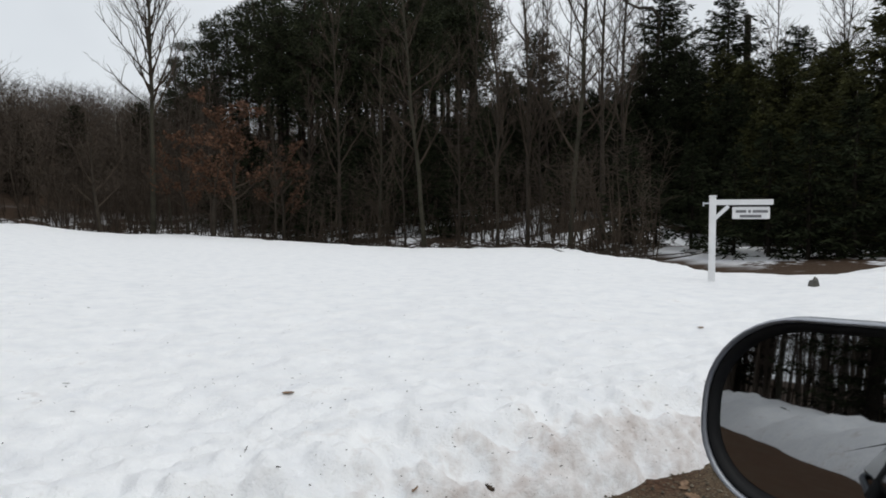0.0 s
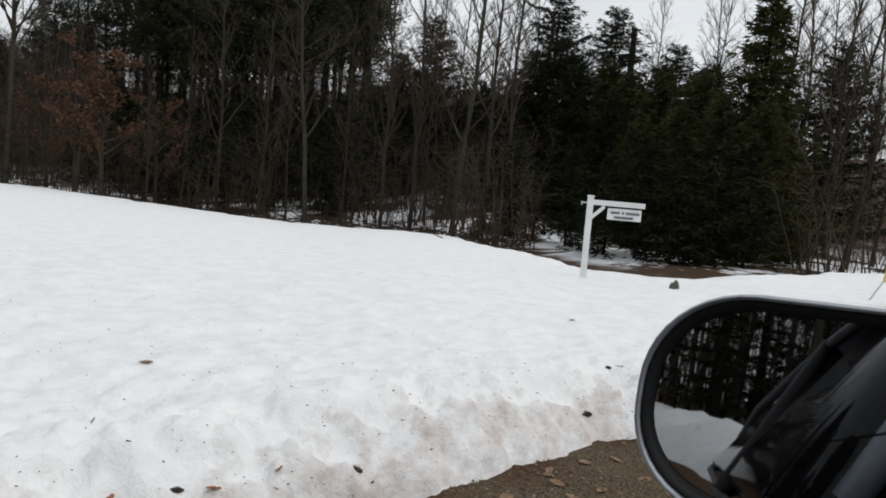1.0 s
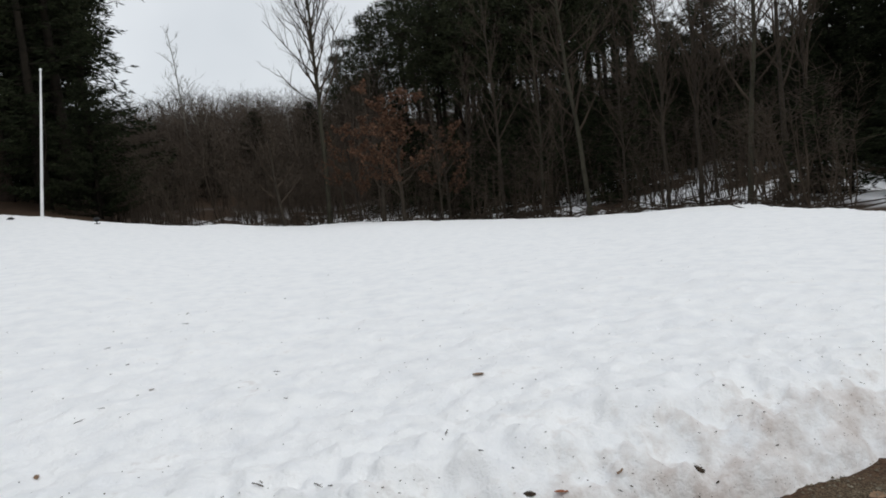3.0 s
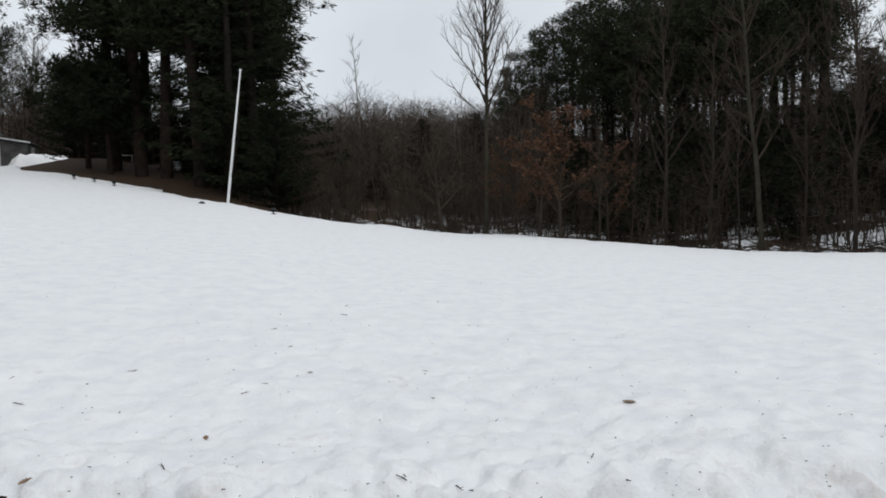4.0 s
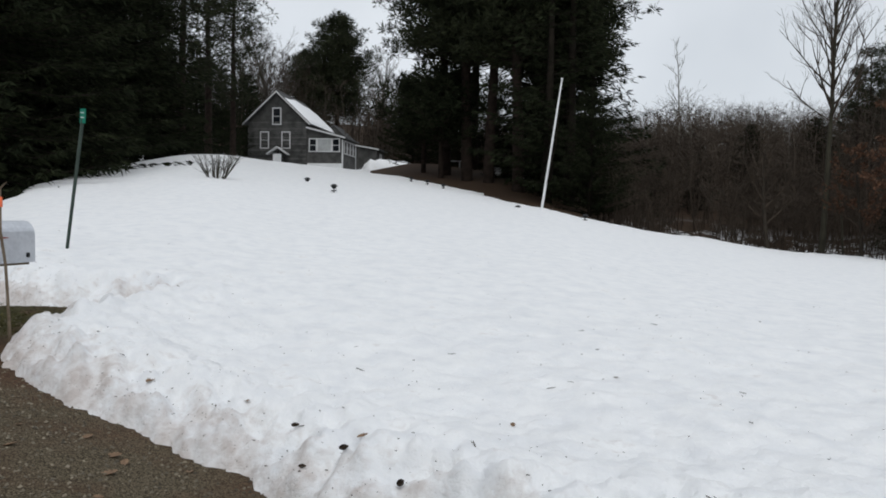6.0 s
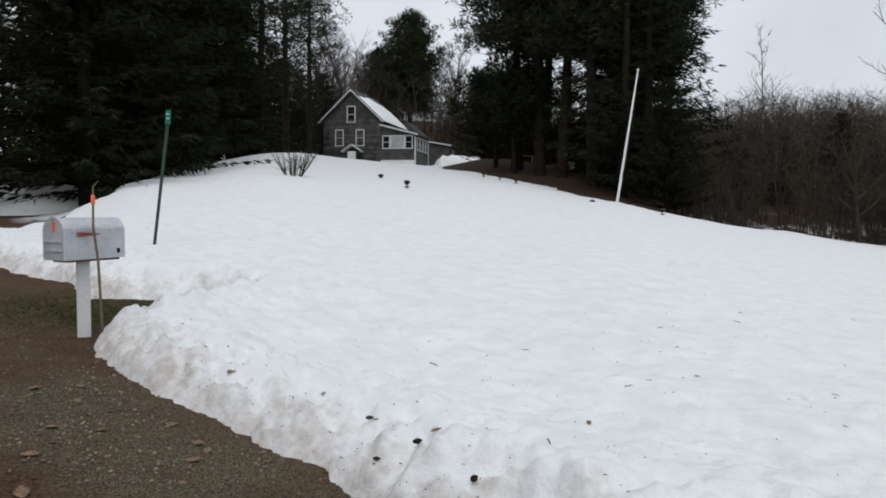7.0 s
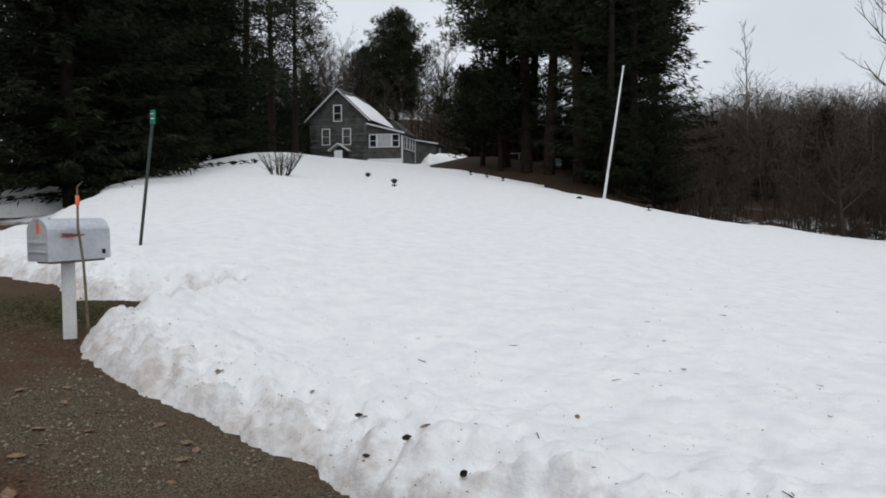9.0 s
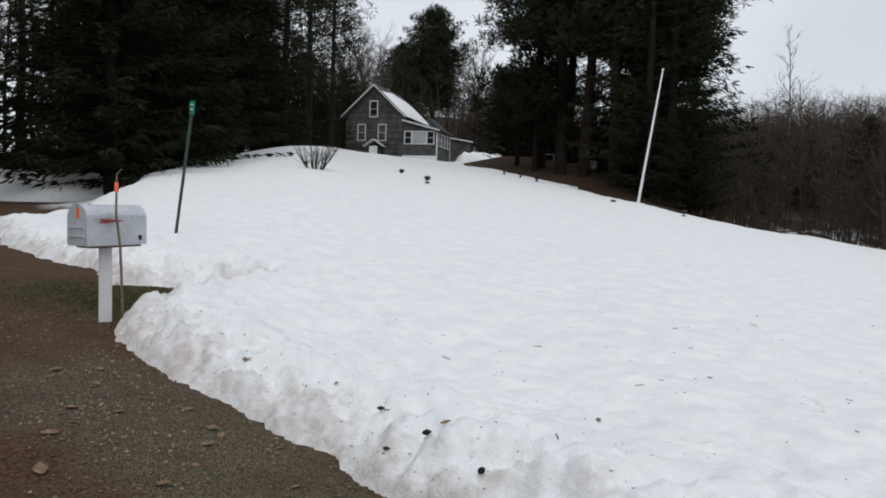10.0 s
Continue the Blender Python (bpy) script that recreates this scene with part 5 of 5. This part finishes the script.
def roadside_marks():
    x, y = 10.06, 3.67
    S = thing("reflector_stake", "leaning yellow plastic roadside stake in the snow", "stake", loc=(x, y, rest(x, y) - 0.1))
    t = Tubes()
    t.tube([Vector((0.06, -0.17, 0.35)), Vector((0.10, -0.27, 1.42))], [0.017, 0.017], 8)
    part("sleeve", t.mesh("sleeve", YELLOW), YELLOW, S)
    t = Tubes()
    t.tube([Vector((0, 0, 0)), Vector((0.065, -0.18, 0.4))], [0.012, 0.012], 6)
    part("rod", t.mesh("rod", GALV), GALV, S)
    x, y = 9.25, 3.0
    U = thing("utility_pole", "weathered dark wooden utility pole in the snow", "pole", loc=(x, y, rest(x, y) - 0.3))
    t = Tubes()
    t.tube([Vector((0, 0, 8 * i / 8)) for i in range(9)], [0.082 - 0.003 * i for i in range(9)], 14)
    part("pole", t.mesh("pole", POLE), POLE, U)
    part("ground_wire_cover", block(0.03, 0.02, 2.2, -0.02, 0.085, 0.3, 0.004), BLACK, U)
    x, y = 7.97, 5.11
    bm = bmesh.new()
    bmesh.ops.create_icosphere(bm, subdivisions=2, radius=1)
    for v in bm.verts:
        n = noise.noise(v.co * 1.7)
        v.co = Vector((v.co.x * 0.085, v.co.y * 0.06, v.co.z * 0.11 * (1 - 0.5 * abs(v.co.x)))) * (1 + 0.35 * n)
    me = bpy.data.meshes.new("stone")
    bm.to_mesh(me)
    bm.free()
    me.materials.append(ROCK)
    st = tagged(new("stone", me), "dark pointed stone standing out of the snow", "stone")
    st.matrix_basis = pose(x, y, rest(x, y) + 0.01, 0, 18, 30)


def under_the_pines():
    x, y, z = spot(-20.4, 52)
    B = thing("garden_bench", "small white garden bench under the pines", "bench", loc=(x, y, z), rz=20)
    part("seat", block(1.1, 0.4, 0.05, 0, 0, 0.42, 0.01), WHITE, B)
    for lx in (-0.45, 0.45):
        part("leg", block(0.08, 0.34, 0.42, lx, 0, 0, 0.01), WHITE, B)
    x, y, z = spot(-16.9, 47)
    T = thing("storage_box", "pale weathered box on the litter under pines", "box", loc=(x, y, z), rz=30)
    part("body", block(0.5, 0.4, 0.5, 0, 0, 0, 0.02), WHITE, T)
    part("lid", block(0.56, 0.46, 0.06, 0, 0, 0.5, 0.015), GALV, T)


under_the_pines()
flagpole()
name_sign()
mailbox()
marker_stick()
green_marker()
lawn_lights()
lawn_shrub()
roadside_marks()


# ---------- what lies on the snow and the gravel ----------
def pine_cone(name="pine_cone"):
    rng = random.Random(4)
    t = Tubes()
    for i in range(9):
        u = i / 8
        z, r = 0.012 + 0.085 * u, 0.024 * math.sin(math.pi * (0.15 + 0.8 * u)) + 0.004
        for k in range(8):
            a = 2 * math.pi * (k + 0.5 * (i % 2)) / 8
            o = Vector((math.cos(a), math.sin(a), 0))
            s = Vector((-o.y, o.x, 0)) * 0.010
            p = Vector((0, 0, z)) + o * r * 0.4
            q = Vector((0, 0, z + 0.012)) + o * (r + 0.006)
            b = len(t.v)
            t.v += [p - s, p + s, q + s * 0.8, q - s * 0.8, q + Vector((0, 0, 0.006))]
            t.f += [(b, b + 1, b + 2, b + 3), (b + 3, b + 2, b + 4)]
    t.tube([Vector((0, 0, 0)), Vector((0, 0, 0.05)), Vector((0, 0, 0.1))], [0.012, 0.02, 0.006], 8)
    return tagged(new(name, t.mesh(name, CONE)), "dark weathered pine cone lying on snow", "pine cone", "cones on the snow")


def dry_leaf(name, label, lobes, length, width, material, group):
    """A thin curled leaf with a lobed outline and a raised midrib."""
    n = 22
    v, f = [], []
    for i in range(n):
        u = i / (n - 1)
        half = width * math.sin(math.pi * min(1, u * 0.92 + 0.04)) ** 0.7 * (1 + lobes * math.sin(u * 4.5 * 2 * math.pi))
        curl = 0.14 * length * (u - 0.5) ** 2
        for k, s in enumerate((-1, -0.5, 0, 0.5, 1)):
            v.append((u * length - length / 2, s * half, curl + 0.28 * half * s * s + 0.002))
    for i in range(n - 1):
        for k in range(4):
            f.append((i * 5 + k, (i + 1) * 5 + k, (i + 1) * 5 + k + 1, i * 5 + k + 1))
    me = mesh_from(name, v, f, material, True)
    ob = tagged(new(name, me), label, "leaf", group)
    m = ob.modifiers.new("thickness", "SOLIDIFY")
    m.thickness = 0.0012
    return ob


def scatter(ob, spots, tilt=True, lift=0.0, scales=(1.0,)):
    rng = random.Random(len(spots) * 7 + 1)
    for i, (x, y) in enumerate(spots):
        m = pose(x, y, rest(x, y) + lift, rng.uniform(-12, 12) if tilt else 90, rng.uniform(-12, 12), rng.uniform(0, 360)) @ Matrix.Scale(scales[i % len(scales)], 4)
        o = copy_thing(ob, m) if i else ob
        o.matrix_basis = m


LR = random.Random(55)
LEAF_TAN = mat("dry_tan_leaf", (0.11, 0.065, 0.038), (0.27, 0.17, 0.10), 20.0, 0.75, 0.2, 90)
LEAF_RED = mat("russet_leaf", (0.20, 0.055, 0.018), (0.34, 0.11, 0.03), 20.0, 0.6, 0.2, 90)
scatter(pine_cone(), [(1.36, 1.97), (-1.40, 2.38), (-1.12, 2.28), (-1.55, 2.32), (2.62, 2.06), (3.05, 2.25), (-1.76, 2.6), (-0.96, 2.15), (0.75, 1.98)], False, 0.012, (0.55, 0.34, 0.36, 0.26, 0.42, 0.3, 0.3))
scatter(dry_leaf("russet_leaf", "smooth russet oval leaf lying on snow", 0.0, 0.10, 0.027, LEAF_RED, "russet leaves on the snow"), [(0.55, 2.02), (0.83, 1.96)], True, 0.012, (0.75, 0.5))
scatter(dry_leaf("dry_leaf", "curled dry tan leaf lying on snow", 0.25, 0.12, 0.03, LEAF_TAN, "tan leaves on the snow"),
        [(0.97, 3.15), (-2.12, 2.72), (-0.92, 3.03), (-1.40, 2.5), (-0.95, 2.1), (-0.6, 4.05), (1.05, 1.98), (4.3, 3.61), (-2.6, 2.62)], True, 0.004, (0.5, 0.3, 0.35, 0.4, 0.4, 0.35, 0.3, 0.5))
scatter(dry_leaf("oak_leaf", "flat lobed brown oak leaf on the gravel", 0.22, 0.14, 0.04, LEAF_TAN, "oak leaves on the gravel"),
        [(2.35, 1.80), (2.5, 1.76), (2.62, 1.70), (1.82, 1.72), (2.95, 1.65), (3.1, 1.5), (-2.75, 2.05), (-2.3, 2.1), (-2.55, 1.85), (-3.15, 2.2), (-3.0, 1.6), (-1.75, 2.0), (-2.0, 1.75), (-3.6, 1.7),
         (-3.3, 1.35), (-2.45, 1.5), (2.15, 1.82), (-1.5, 1.9), (-2.05, 2.25)] + [(LR.uniform(-4.6, -1.7), LR.uniform(1.2, 2.2)) for _ in range(26)] + [(LR.uniform(1.7, 3.2), LR.uniform(1.35, 1.8)) for _ in range(16)],
        True, 0.003, (0.5, 0.42, 0.36, 0.45, 0.3, 0.24, 0.2))


def twig_thing():
    rng = random.Random(12)
    t = Tubes()
    t.tube(wander(rng, Vector((-0.05, 0, 0.004)), Vector((1, 0.1, 0.05)), 0.11, 4, 0.2, 0), [0.004, 0.005, 0.004, 0.003, 0.002], 5)
    t.tube([Vector((0, 0, 0.006)), Vector((0.03, 0.03, 0.015))], [0.003, 0.001], 4)
    ob = tagged(new("twig", t.mesh("twig", CONE)), "short dark twig fallen on the snow", "twig", "twigs on the snow")
    scatter(ob, [(-0.88, 3.63), (-0.8, 3.75), (-1.94, 3.5), (-2.19, 3.93), (-1.61, 4.08), (-1.0, 5.2), (-1.9, 6.3), (-0.57, 6.5), (-1.6, 4.1), (0.07, 3.34), (0.1, 2.2), (-0.07, 2.35), (-0.94, 2.55), (0.54, 2.43), (0.6, 2.44),
                 (-1.74, 2.6), (0.06, 4.0), (-0.54, 5.9), (-4.5, 4.2), (-4.1, 4.5), (-4.3, 4.35), (-6.0, 6.5), (-2.9, 2.75), (-2.6, 2.7), (-2.5, 2.65), (3.06, 2.2), (1.03, 1.95), (-0.08, 2.31)], True, 0.004, (0.45, 0.34, 0.55, 0.3, 0.4))


twig_thing()


def specks():
    """Bark crumbs, needles and grit strewn over the snow."""
    rng = random.Random(31)
    t = Tubes()
    for i in range(1400):
        u = rng.random()
        if u < 0.6:
            x = rng.uniform(-6, 6)
            y = float(np.interp(x, EDGE[:, 0], EDGE[:, 1])) + 0.04 + abs(rng.gauss(0, 0.24))
        else:
            az, r = rng.uniform(-58, 45), 2.6 * (12 / 2.6) ** rng.random()
            x, y = r * math.sin(radians(az)), r * math.cos(radians(az))
        hit = SNOW_TREE.ray_cast(Vector((x, y, 40)), Vector((0, 0, -1)))
        if not hit[0]:
            continue
        s = rng.uniform(0.0012, 0.0042) * (1.8 if rng.random() < 0.07 else 1)
        p = hit[0] + Vector((0, 0, 0.001))
        d = rand_dir(rng, -0.1, 0.15)
        t.tube([p, p + d * s * rng.uniform(1.2, 4)], [s * 0.6, s * 0.35], 4)
    tagged(new("snow_litter", t.mesh("snow_litter", CONE)), "bark crumbs and needles strewn on the snow", "debris", kind="stuff")


def gravel():
    """Loose stones on the shoulder."""
    gen = np.random.default_rng(32)
    n = 46000
    x, y = gen.uniform(-5.2, 4.2, n), gen.uniform(0.7, 3.6, n)
    ok = (y < np.interp(x, EDGE[:, 0], EDGE[:, 1]) + 0.03) & (np.hypot(x, y) > 1.2)
    # fewer stones on the bare earth of the wheel track and by the mailbox
    bare = np.clip(sstep(-x, 3.0, 3.8) + sstep(np.interp(x, EDGE[:, 0], EDGE[:, 1]) - y, 0.85, 1.3) * sstep(-x, 1.0, 1.9), 0, 1)
    ok &= gen.random(n) > 0.8 * bare
    x, y = x[ok], y[ok]
    n = len(x)
    s = 0.0028 + 0.009 * gen.random(n) ** 3.5
    z = ground_z(x, y) + s * 0.3
    a = gen.uniform(0, 3.14, n)
    shape = np.array([(1, 0, 0), (0.1, 0.8, 0.1), (-0.9, 0.1, 0), (-0.1, -0.75, -0.1), (0.1, 0.05, 0.7)])
    p = shape[None] * s[:, None, None] * gen.uniform(0.7, 1.3, (n, 5, 3))
    c, q = np.cos(a)[:, None], np.sin(a)[:, None]
    v = np.stack([x[:, None] + p[..., 0] * c - p[..., 1] * q, y[:, None] + p[..., 0] * q + p[..., 1] * c, z[:, None] + p[..., 2]], -1).reshape(-1, 3)
    f = [(5 * i + j, 5 * i + (j + 1) % 4, 5 * i + 4) for i in range(n) for j in range(4)]
    tagged(new("gravel_stones", mesh_from("gravel_stones", v, f, PEBBLE)), "loose grey-brown gravel on the shoulder", "gravel", kind="stuff")


def verge_grass():
    """Matted grass laid bare beside the mailbox."""
    rng = random.Random(33)
    t = Tubes()
    for i in range(2600):
        x, y = rng.gauss(-4.85, 0.45), rng.gauss(3.45, 0.28)
        if y > float(np.interp(x, EDGE[:, 0], EDGE[:, 1])) + 0.02:
            continue
        p = Vector((x, y, float(ground_z(x, y))))
        t.blade(p, rand_dir(rng, 0.05, 0.7), rng.uniform(0.025, 0.07), rng.uniform(0.0015, 0.003), rng)
    tagged(new("verge_grass", t.mesh("verge_grass", GRASS, False)), "short matted olive grass on the bare verge", "grass", kind="stuff")


specks()
gravel()
verge_grass()


# ---------- the car whose window the view is from ----------
def rounded(w, h, r_out, r_in, n=10):
    """Outline of a mirror: wide rounding on the outer end, tighter on the inner; (u outwards, v up), counter-clockwise."""
    pts = []
    for cu, cv, r, a0 in ((w / 2 - r_out, h / 2 - r_out, r_out, 0), (-w / 2 + r_in, h / 2 - r_in, r_in, 90), (-w / 2 + r_in, -h / 2 + r_in, r_in, 180), (w / 2 - r_out, -h / 2 + r_out, r_out, 270)):
        for k in range(n + 1):
            a = radians(a0 + 90 * k / n)
            pts.append((cu + r * math.cos(a), cv + r * math.sin(a)))
    return pts


def loft(rings, close_start=False, close_end=False):
    bm = bmesh.new()
    rows = [[bm.verts.new(p) for p in ring] for ring in rings]
    n = len(rows[0])
    for a, b in zip(rows[:-1], rows[1:]):
        for k in range(n):
            bm.faces.new((a[k], a[(k + 1) % n], b[(k + 1) % n], b[k]))
    if close_start:
        bm.faces.new(rows[0][::-1])
    if close_end:
        bm.faces.new(rows[-1])
    bmesh.ops.recalc_face_normals(bm, faces=bm.faces)
    for fc in bm.faces:
        fc.smooth = True
    return bm


def car():
    C = thing("car", "blue-grey car parked on the gravel, window open, mirror out", "car")
    y0 = -0.16  # the flank beside the lens
    # lower body and cabin shell, as cross-sections from tail to nose
    def ring(x, half, z0, z1, rnd):
        yc = y0 - 0.86
        out = []
        for a in range(0, 360, 20):
            ca, sa = math.cos(radians(a)), math.sin(radians(a))
            p = 2 / rnd
            out.append((x, yc + half * abs(ca) ** p * (1 if ca >= 0 else -1), (z0 + z1) / 2 + (z1 - z0) / 2 * abs(sa) ** p * (1 if sa >= 0 else -1)))
        return out
    lower = [(-3.0, 0.60, 0.45, 0.86), (-2.85, 0.74, 0.34, 0.92), (-2.2, 0.83, 0.28, 0.94), (-1.2, 0.86, 0.25, 0.92), (0.3, 0.86, 0.25, 0.90), (1.2, 0.83, 0.27, 0.86), (1.9, 0.74, 0.32, 0.78), (2.15, 0.58, 0.40, 0.68)]
    part("body", loft([ring(x, hw, a, b, 4.5) for x, hw, a, b in lower], True, True), PAINT, C, "blue-grey metallic bodywork")
    roof = [(-2.75, 0.62, 0.84, 0.88), (-2.3, 0.60, 1.08, 1.13), (-1.75, 0.60, 1.31, 1.36), (-0.8, 0.64, 1.38, 1.45), (0.0, 0.62, 1.36, 1.43), (0.35, 0.56, 1.28, 1.33)]
    part("roof", loft([ring(x, hw, a, b, 3.0) for x, hw, a, b in roof], True, True), PAINT, C)
    yr = y0 - 0.86
    # solid dark block; its closed front paints in the shade of the interior
    cabin = [(-2.62, 0.70, 0.86, 0.68, 0.90), (-2.35, 0.80, 0.80, 0.66, 1.08), (-1.75, 0.84, 0.76, 0.60, 1.31), (-1.2, 0.85, 0.74, 0.62, 1.38), (-0.62, 0.85, 0.74, 0.62, 1.39)]
    part("rear_cabin", loft([[(x, yr - a, za), (x, yr + a, za), (x, yr + (a + 0.02), za + 0.16 * (zb - za)), (x, yr + b, zb), (x, yr - b, zb), (x, yr - (a + 0.02), za + 0.16 * (zb - za))] for x, a, za, b, zb in cabin], True, True), CABIN_GLASS, C, "dark rear cabin glass, closed solid to stand for the unlit interior")
    for s in (-1, 1):  # belt moulding and roof rail along the glass
        for name, k, m, r in (("belt_moulding", 1, 2, 0.014), ("roof_rail", 3, 4, 0.018)):
            t = Tubes()
            t.tube([Vector((c[0], yr + s * (c[k] + 0.02), c[m] + 0.01)) for c in cabin], [r] * len(cabin), 6)
            part(name, t.mesh(name, PAINT), PAINT, C)
        t = Tubes()
        t.tube([Vector((-1.72, yr + s * 0.865, 0.78)), Vector((-1.70, yr + s * 0.62, 1.33))], [0.03, 0.026], 6)
        part("rear_pillar", t.mesh("rear_pillar", BLACK), BLACK, C)
    for s in (-1, 1):
        for (xa, za, wa), (xb, zb, wb), r in (((0.95, 0.86, 0.78), (0.33, 1.31, 0.55), 0.035), ((-0.62, 0.9, 0.83), (-0.55, 1.40, 0.62), 0.03)):
            t = Tubes()
            t.tube([Vector((xa, yr + s * wa, za)), Vector((xb, yr + s * wb, zb))], [r, r], 8)
            part("pillar", t.mesh("pillar", PAINT), PAINT, C)
        part("door_handle", block(0.17, 0.03, 0.035, -1.15, yr + s * 0.875, 0.78, 0.01), PAINT, C)
    for x in (-2.15, 1.25):
        for s in (-1, 1):
            W = tagged(new("wheel"), "road wheel with dark tyre")
            W.parent = C
            W.matrix_basis = pose(x, yr + s * 0.74, 0.31, 90, 0, 0)
            part("tyre", loft([[(r * math.cos(radians(a)), r * math.sin(radians(a)), z) for a in range(0, 360, 15)] for r, z in ((0.2, -0.1), (0.28, -0.1), (0.31, -0.06), (0.31, 0.06), (0.28, 0.1), (0.2, 0.1))]), RUBBER, W)
            part("rim", loft([[(r * math.cos(radians(a)), r * math.sin(radians(a)), z) for a in range(0, 360, 15)] for r, z in ((0.2, -0.08), (0.17, 0.0), (0.2, 0.08))], True, True), GALV, W)
    # door mirror
    M = tagged(new("side_mirror"), "silver-backed door mirror with black surround")
    M.parent = C
    # local axes: u outwards from the car, v up, n towards the tail
    w, h = MIRROR_W, MIRROR_H
    M.matrix_basis = pose(*MIRROR_AT, 0, 0, 0) @ Matrix.Rotation(radians(MIRROR_TOE), 4, "Z") @ Matrix.Rotation(radians(MIRROR_TILT), 4, "Y")

    def at(scale_u, scale_v, n, grow=0.0, r_out=0.058, r_in=0.045):
        return [(-n, u * scale_u, v * scale_v - 0.10 * (u - w / 2) * (1 if v < 0 else 0.35)) for u, v in rounded(w + grow, h + grow, r_out, r_in)]
    part("shell", loft([at(0.972, 0.955, 0.004), at(0.985, 0.975, 0.010), at(1.0, 1.0, 0.006), at(1.012, 1.02, -0.015), at(0.99, 0.98, -0.045), at(0.88, 0.86, -0.08), at(0.62, 0.6, -0.105), at(0.2, 0.2, -0.112)], False, True), SILVER, M, "silver-grey painted shell")
    part("surround", loft([at(0.975, 0.96, 0.003), at(0.958, 0.93, 0.005), at(0.932, 0.88, -0.004), at(0.920, 0.86, -0.014)], False, False), BLACK, M, "black plastic surround")
    glass = part("mirror_glass", loft([at(0.924, 0.867, -0.010), at(0.3, 0.3, -0.010)], False, True), GLASS, M, "flat mirror glass")
    glass.matrix_basis = Matrix.Rotation(radians(2.6), 4, "Z")
    part("mirror_foot", block(0.07, 0.22, 0.05, 0.05, -w / 2 - 0.06, -0.04, 0.012), BLACK, M)


MIRROR_AT, MIRROR_W, MIRROR_H, MIRROR_TOE, MIRROR_TILT = (0.43, 0.129, 0.985), 0.222, 0.129, 15.5, 8.3
car()
